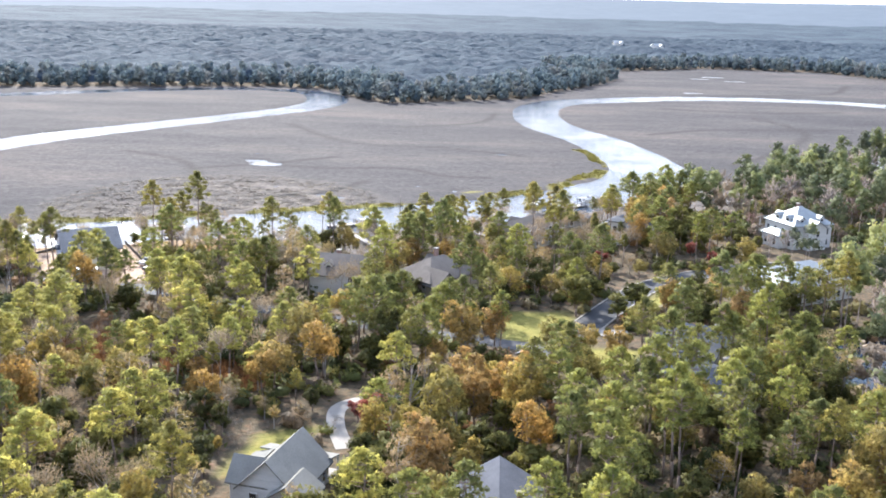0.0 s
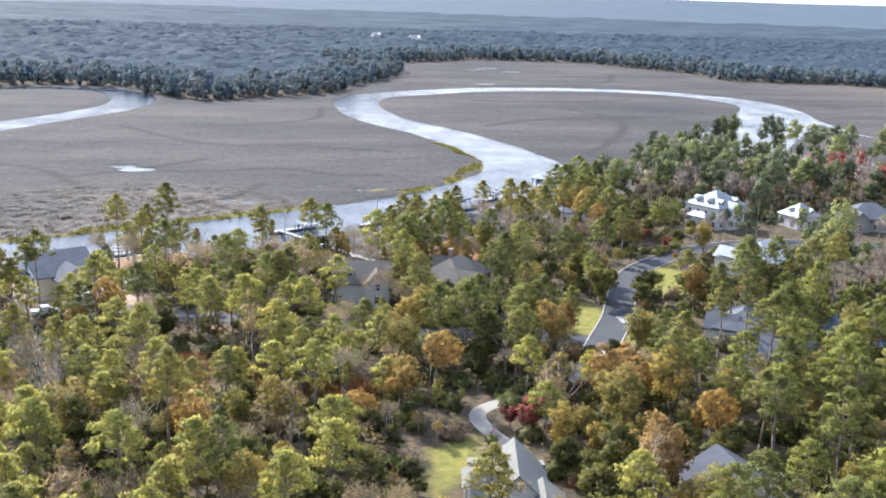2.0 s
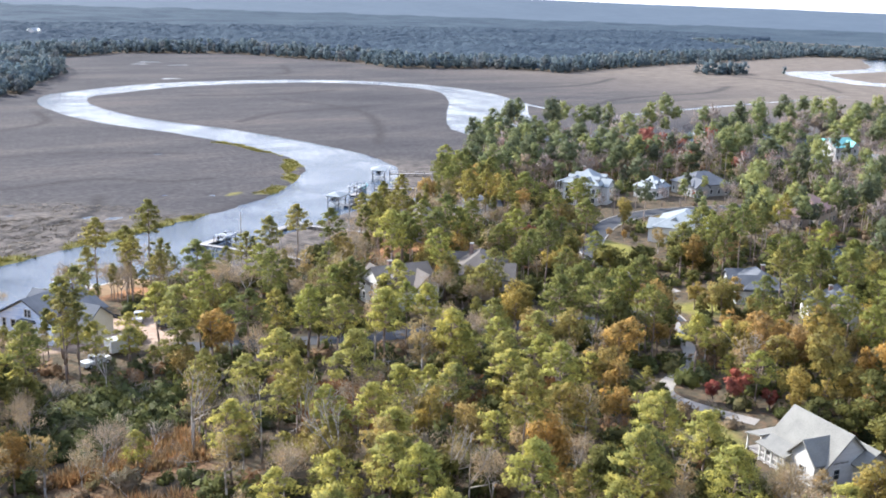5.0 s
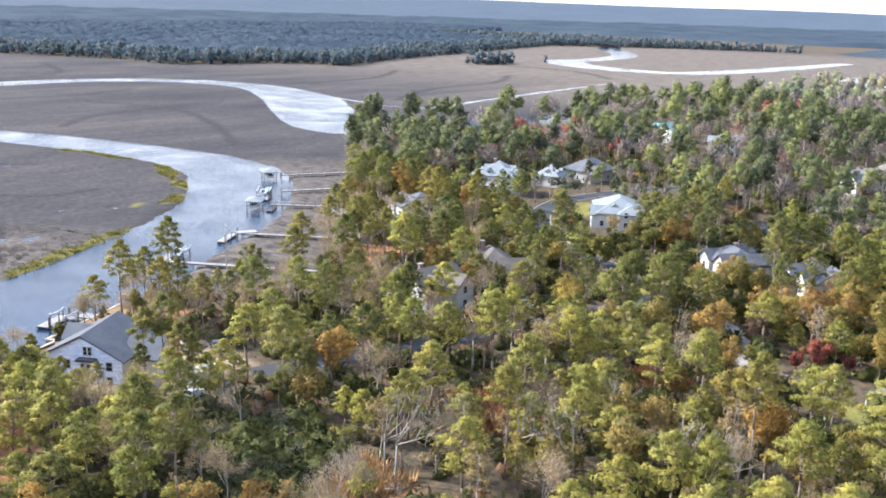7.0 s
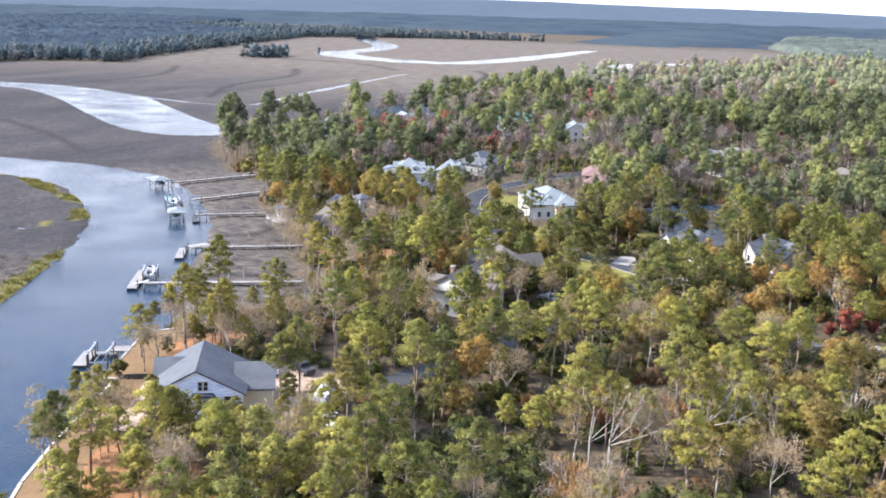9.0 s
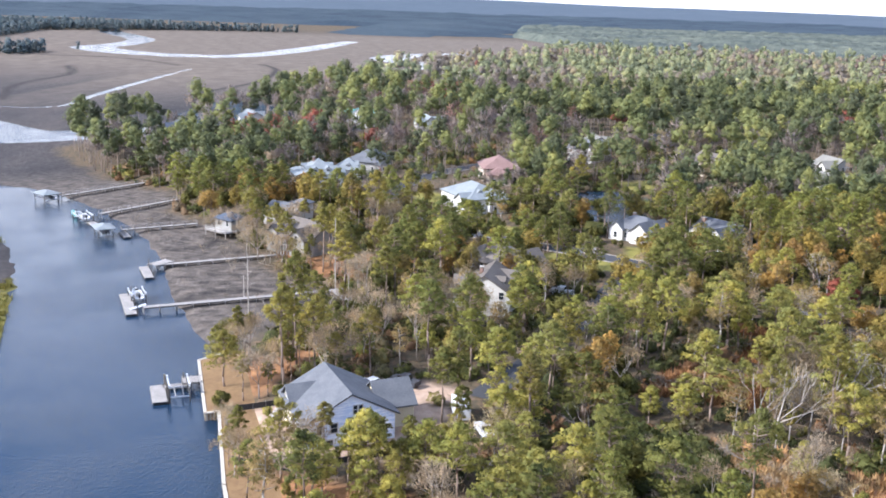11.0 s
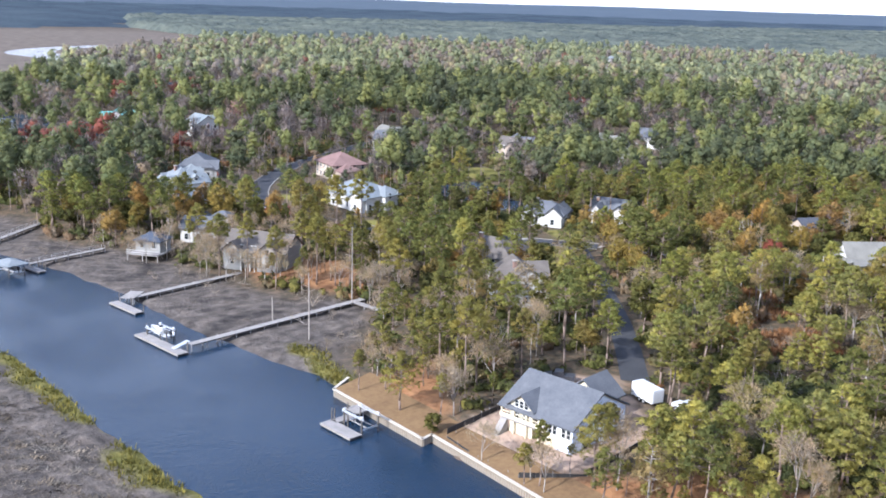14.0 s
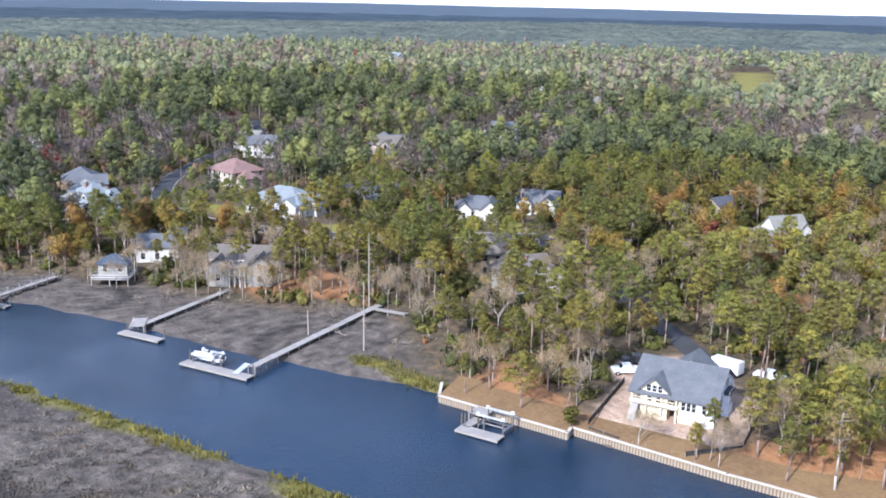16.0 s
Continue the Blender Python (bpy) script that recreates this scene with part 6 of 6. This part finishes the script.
PIERS = "timber piers over the marsh"
walkway([(-15, 12.5), (-39.5, 56.5)], 1.3, 1.6, "long grey timber walkway from the woods to the river", PIERS, False)
walkway([(-19.6, 20.4), (-26.5, 16.5)], 1.28, 1.5, "short angled timber landing at the wood's edge", PIERS, False)
floating_dock(-35.5, 61.5, 28, 15.4, 2.2, "long grey floating dock with a moored boat")
part("gangway", Build().box((-38.6, 58.0, 1.0), (3.4, 1.2, 0.12), 118, 14), M["alu"], None)
bpy.data.objects["gangway"].parent = None
tagged(bpy.data.objects["gangway"], "sloping aluminium gangway between pier and float", "gangway")
boat(-31.0, 61.3, 31, 6.4, 0.75, "white centre-console boat on a low lift", False)
boat_lift(-31.0, 61.3, 31, 4.4, 3.0, "low boat lift beside the float", None, 1.9)
walkway([(10.5, 38.5), (-6.5, 66)], 1.25, 1.5, "narrow grey timber walkway across the marsh", PIERS, False)
floating_dock(-10.8, 67.3, 29, 10.4, 2.0, "grey floating dock at a walkway's end")
walkway([(-2.5, 64.8), (-7.5, 67.2)], 1.4, 3.0, "square timber pierhead with a bench", PIERS, False)
walkway([(38, 72), (26, 89)], 1.4, 1.5, "narrow walkway with a covered boat lift", PIERS)
boat_lift(22.5, 92.5, 35, 5.5, 3.8, "boat lift with a small white roof", "metal_roof", 2.3)
boat(22.5, 92.5, 35, 6.6, 0.95, "white motor boat hanging in a roofed lift", False)
floating_dock(24.5, 87.5, 35, 7.0, 1.8, "short grey floating dock")
walkway([(72, 88), (44, 103)], 1.4, 1.5, "long grey walkway to the boat lifts", PIERS)
boat_lift(39, 106, 40, 6, 4, "boat lift with white roof", None, 2.2)
boat(39, 106, 40, 7.0, 1.0, "white cruiser raised in a lift", False)
floating_dock(35.5, 101.5, 40, 7.0, 2.0, "grey floating dock beside the lifts")
boat(45, 111, 45, 6.0, 0.1, "teal-hulled runabout at its mooring", False, "teal")
walkway([(94, 110), (66, 126)], 1.4, 1.5, "far grey walkway through the marsh", PIERS)
boat_lift(63, 129, 55, 6, 4.4, "roofed boathouse lift on piles", "metal_roof", 2.3)
boat(63, 129, 55, 6.4, 0.9, "white boat under the boathouse roof", False)
# the dock with the empty lift by the seawall
walkway([(-76.2, 31.6), (-77.4, 34.4)], 1.35, 3.0, "short timber pierhead at the seawall", PIERS, False)
floating_dock(-81.8, 36.9, 25, 7.6, 2.3, "wide grey floating dock by the seawall")
floating_dock(-77.9, 35.6, 115, 4.0, 1.5, "short grey float that joins the dock to its pier", "floating docks", 2)
boat_lift(-81.4, 33.6, 25, 4.4, 3.2, "empty galvanised boat lift on tall piles", None, 2.7)


# mooring poles standing in the marsh
for x, y, h in ((-40, 34, 13.5), (-26.5, 39, 5.0), (-18, 20.5, 17)):
    b = Build()
    b.tube((0, 0, -0.5), (0.1, 0.05, h), 0.16, 0.08, 7)
    rp = random.Random(int(x))
    if h > 10:
        for k in range(9):
            zz = h * (0.45 + 0.055 * k)
            a_ = rp.random() * 6.28
            b.tube((0.05, 0, zz), (1.6 * math.cos(a_) * (1.2 - k / 12), 1.6 * math.sin(a_) * (1.2 - k / 12), zz + 0.5), 0.06, 0.02, 4)
    p = thing("dead_pine", Matrix.Translation((x, y, float(stand(x, y)))), "bleached dead trunk standing at the marsh edge", "dead tree", "dead trunks")
    part("trunk", b, M["pale_bark"], p)

# silt fence round the building plot
FENCE = [(-80, 5), (-90.5, 22.5), (-96, 21), (-105.5, 17), (-108.5, 8), (-100, -7)]
fe = thing("silt_fence", Matrix.Identity(4), "black silt fence on stakes round the building plot", "fence")
for (ax, ay), (bx, by) in zip(FENCE, FENCE[1:]):
    L = math.hypot(bx - ax, by - ay)
    ang = math.degrees(math.atan2(by - ay, bx - ax))
    zg = float(stand((ax + bx) / 2, (ay + by) / 2))
    part("fabric", Build().box(((ax + bx) / 2, (ay + by) / 2, zg + 0.35), (L, 0.05, 0.95), ang), M["black"], fe)
    n = max(2, int(L / 2))
    for k in range(n):
        X, Y = ax + (bx - ax) * k / n, ay + (by - ay) * k / n
        part("stake", Build().box((X, Y, float(stand(X, Y)) + 0.5), (0.07, 0.07, 1.3)), M["dock"], fe)


def vehicle(x, y, rot, label, paint, van=False):
    ob = thing("pickup_truck" if not van else "box_trailer", Matrix.Translation((x, y, float(stand(x, y)))) @ Matrix.Rotation(radians(rot), 4, "Z"), label, "truck" if not van else "trailer")
    if van:
        part("body", Build().prism([(-1.2, 0.6), (1.2, 0.6), (1.2, 2.7), (1.05, 2.85), (-1.05, 2.85), (-1.2, 2.7)], -2.6, 2.6), M[paint], ob)
        part("door", Build().box((-2.63, 0, 1.7), (0.06, 2.0, 1.9)), M[paint], ob)
        part("hitch", Build().box((3.1, 0, 0.6), (1.1, 0.3, 0.12)), M["dark"], ob)
        wheels = ((-0.5, -1.15), (0.5, -1.15), (-0.5, 1.15), (0.5, 1.15))
    else:
        part("body", Build().add(*(lambda p: ([(X, s * 0.92, zz) for s in (-1, 1) for X, zz in p], [tuple(range(len(p))), tuple(range(2 * len(p) - 1, len(p) - 1, -1))] + [(i, (i + 1) % len(p), len(p) + (i + 1) % len(p), len(p) + i) for i in range(len(p))]))(
            [(-2.7, 0.5), (2.6, 0.5), (2.7, 0.9), (2.5, 1.15), (1.3, 1.22), (0.7, 1.85), (-0.7, 1.88), (-0.95, 1.2), (-2.7, 1.2)])), M[paint], ob)
        part("windscreen", Build().box((1.03, 0, 1.52), (0.05, 1.5, 0.62), 0, -43), M["glass"], ob)
        part("rear_window", Build().box((-0.84, 0, 1.55), (0.05, 1.4, 0.5), 0, 20), M["glass"], ob)
        wheels = ((-1.7, -0.85), (1.7, -0.85), (-1.7, 0.85), (1.7, 0.85))
    for X, Y in wheels:
        w = part("wheel", Build().tube((X, Y - 0.13, 0.38), (X, Y + 0.13, 0.38), 0.38, 0.38, 14), M["rubber"], ob)
        part("rim", Build().tube((X, Y - 0.15, 0.38), (X, Y + 0.15, 0.38), 0.2, 0.2, 10), M["alu"], w)
    return ob


vehicle(-86.5, -13.5, 12, "white enclosed work trailer behind the building plot", "gelcoat", True)
vehicle(-77.3, 2.0, 60, "white pickup truck on the sandy drive", "gelcoat")
vehicle(-92.4, -17.6, 20, "white pickup truck parked under the pines", "gelcoat")
vehicle(-15, -30, 70, "white pickup truck parked by a tan house", "gelcoat")
vehicle(-74.5, -3.1, 60, "dark pickup truck beside the building plot", "paint_dark")


# ---------------------------------------------------------------- grasses, thickets and dead wood
def tuft(seed, blades, r, h, lean):
    """A bunch of grass blades."""
    rng = np.random.RandomState(seed)
    V, F = [], []
    for k in range(blades):
        a_, d = rng.rand() * 6.28, r * math.sqrt(rng.rand())
        p = np.array([d * math.cos(a_), d * math.sin(a_), -0.05])
        w = np.array([-math.sin(a_), math.cos(a_), 0]) * (0.10 + 0.08 * rng.rand())
        t = p + np.array([math.cos(a_) * lean * rng.rand(), math.sin(a_) * lean * rng.rand(), h * (0.6 + 0.5 * rng.rand())])
        V += [p - w, p + w, t]
        F.append((3 * k, 3 * k + 1, 3 * k + 2))
    return np.array(V), np.array(F), None, None


rg = random.Random(51)
GXs = np.array([rg.uniform(-135, 60) for _ in range(16000)])
GYs = np.array([rg.uniform(14, 175) for _ in range(16000)])
wsd, lsd = water_sd(GXs, GYs), land_sd(GXs, GYs)
dens = 0.5 + 0.5 * ripple(GXs, GYs, 0.55, 61)
ok = (wsd > 4.5) & (lsd < -1) & (dens > 0.35) & ((np.hypot(GXs + 82, GYs - 84) < 54) | (lsd > -28))
HUM = [tuft(400 + k, 24, 1.9, 0.32, 1.2) for k in range(6)]
mass("marsh_grass", "matted grey-brown dormant marsh grass", [(x, y, rg.uniform(0.4, 1.2) * (1 if l < -30 else 0.55), min(1, max(0, 0.5 + 0.35 * math.sin(x * 0.12 + y * 0.07) + rg.uniform(-0.3, 0.3)))) for x, y, l in zip(GXs[ok], GYs[ok], lsd[ok])][:4600], HUM, M["reed"])

CORD = [tuft(430 + k, 14, 1.1, 0.75, 0.5) for k in range(5)]
FXs = np.array([rg.uniform(-150, 80) for _ in range(30000)])
FYs = np.array([rg.uniform(30, 235) for _ in range(30000)])
wsd, lsd = stream_sd(FXs, FYs, RIVER), land_sd(FXs, FYs)
fw = 5.0 + 4.0 * ripple(FXs, FYs, 0.13, 21)
ok = (wsd > 0.4) & (wsd < fw) & (FXs < 54) & (ripple(FXs, FYs, 0.11, 71) > -0.2) & ((lsd < -33) | ((FXs < -38) & (FXs > -66) & (FYs < 60)))
mass("cordgrass_fringe", "yellow-green cordgrass along the river bank", [(x, y, rg.uniform(0.7, 1.2), rg.random()) for x, y in zip(FXs[ok], FYs[ok])], CORD, M["fringe"])

sedge = []
for poly, n in ((STRAWS[2], 700), (STRAWS[3], 500), (STRAWS[4], 900), ([(-42, -58), (-30, -66), (-34, -76), (-48, -66)], 260), ([(-57, -50), (-44, -54), (-42, -70), (-52, -70)], 300)):
    x0, x1 = min(p[0] for p in poly), max(p[0] for p in poly)
    y0, y1 = min(p[1] for p in poly), max(p[1] for p in poly)
    X, Y = np.array([rg.uniform(x0, x1) for _ in range(n * 2)]), np.array([rg.uniform(y0, y1) for _ in range(n * 2)])
    k = poly_sd(X, Y, poly) > 0.3
    sedge += [(x, y, rg.uniform(0.8, 1.6), rg.random() * 0.5 + (0.5 if x < -84 else 0)) for x, y in zip(X[k], Y[k])][:n]
mass("rusty_sedge", "rusty dormant sedge in a wet clearing", sedge, [tuft(450 + k, 10, 0.9, 1.1, 0.7) for k in range(4)], M["rust"])

for x, y, sc in ((-93.3, -59.8, 0.95), (-86.1, -66.2, 0.85), (-82.4, -80, 0.9), (-72.6, -94.5, 0.8), (-71.5, -89.3, 0.75), (-92.2, -57, 0.9), (-81.3, -70.8, 1.0), (-66.4, -76.6, 0.85), (-95.7, -32.8, 0.6), (-23.8, -67.4, 0.75), (-65.3, 5.6, 0.6), (-9.7, -65.6, 0.7), (-7.1, -87.5, 0.75)):
    plant("dead", x, y, sc, 1.0)
# leafless thickets and fallen, bleached trees round the wet clearing
thick = []
for cx, cy, sp, n in ((-104, -40, 7, 26), (-98, -54, 6, 22), (-90, -30, 5, 14), (-70, -50, 7, 20), (-48, -62, 6, 16), (-85, -74, 8, 22), (-62, -88, 9, 24), (-40, -92, 9, 22), (-16, 24, 6, 10), (10, 52, 7, 10), (40, 74, 9, 14), (-42, 28, 5, 10)):
    thick += [(cx + rg.gauss(0, sp), cy + rg.gauss(0, sp), rg.uniform(0.22, 0.42)) for _ in range(n)]
tb, (tv, tf) = bare_parts(501, 10, 260)
quads_ = [q for q in tb.f if len(q) == 4]
tris_ = [(q[0], q[1], q[2]) for q in quads_] + [(q[0], q[2], q[3]) for q in quads_]
THICKET = [(np.vstack([np.array(tb.v), tv]) - np.array([0, 0, 3.2]), np.vstack([np.array(tris_), tf + len(tb.v)]), None, None)]
M["thicket"] = foliage("grey brush", [(0.0, (0.15, 0.13, 0.115)), (1.0, (0.27, 0.235, 0.205))], 0.1, attr="tint")
mass("brush_thicket", "leafless grey brush in the clearings", [(x, y, s, rg.random()) for x, y, s in thick], THICKET, M["thicket"])

fallen = None
for x, y, s, ang in ((-108, -34, 0.7, 20), (-103, -42, 0.8, 130), (-101, -50, 0.65, 250), (-98, -57, 0.8, 60), (-93, -62, 0.6, 190), (-94, -33, 0.7, 310), (-105, -66, 0.6, 100), (-31, 33, 0.45, 40), (0, 40, 0.4, 120), (-40, 26, 0.4, 200)):
    m = Matrix.Translation((x, y, float(stand(x, y)) + 0.25)) @ Matrix.Rotation(radians(ang), 4, "Z") @ Matrix.Rotation(radians(84), 4, "Y") @ Matrix.Diagonal((s, s, s, 1))
    if fallen is None:
        fallen = make_tree("fallen_tree", "fallen dead tree with bleached branches in a clearing", "fallen tree", "fallen trees", bare_parts(97, 13, 90), M["pale_bark"], M["twigs"])
        fallen.matrix_basis = m
    else:
        copy_thing(fallen, m)

for x, y, s in ((-13, -90, 1.1), (-15.5, -86.5, 0.6), (-10.5, -94, 0.6), (58, 27, 0.7), (62, 20, 0.6), (33, 12, 0.8)):
    plant("maple", x, y, s, 1.0)
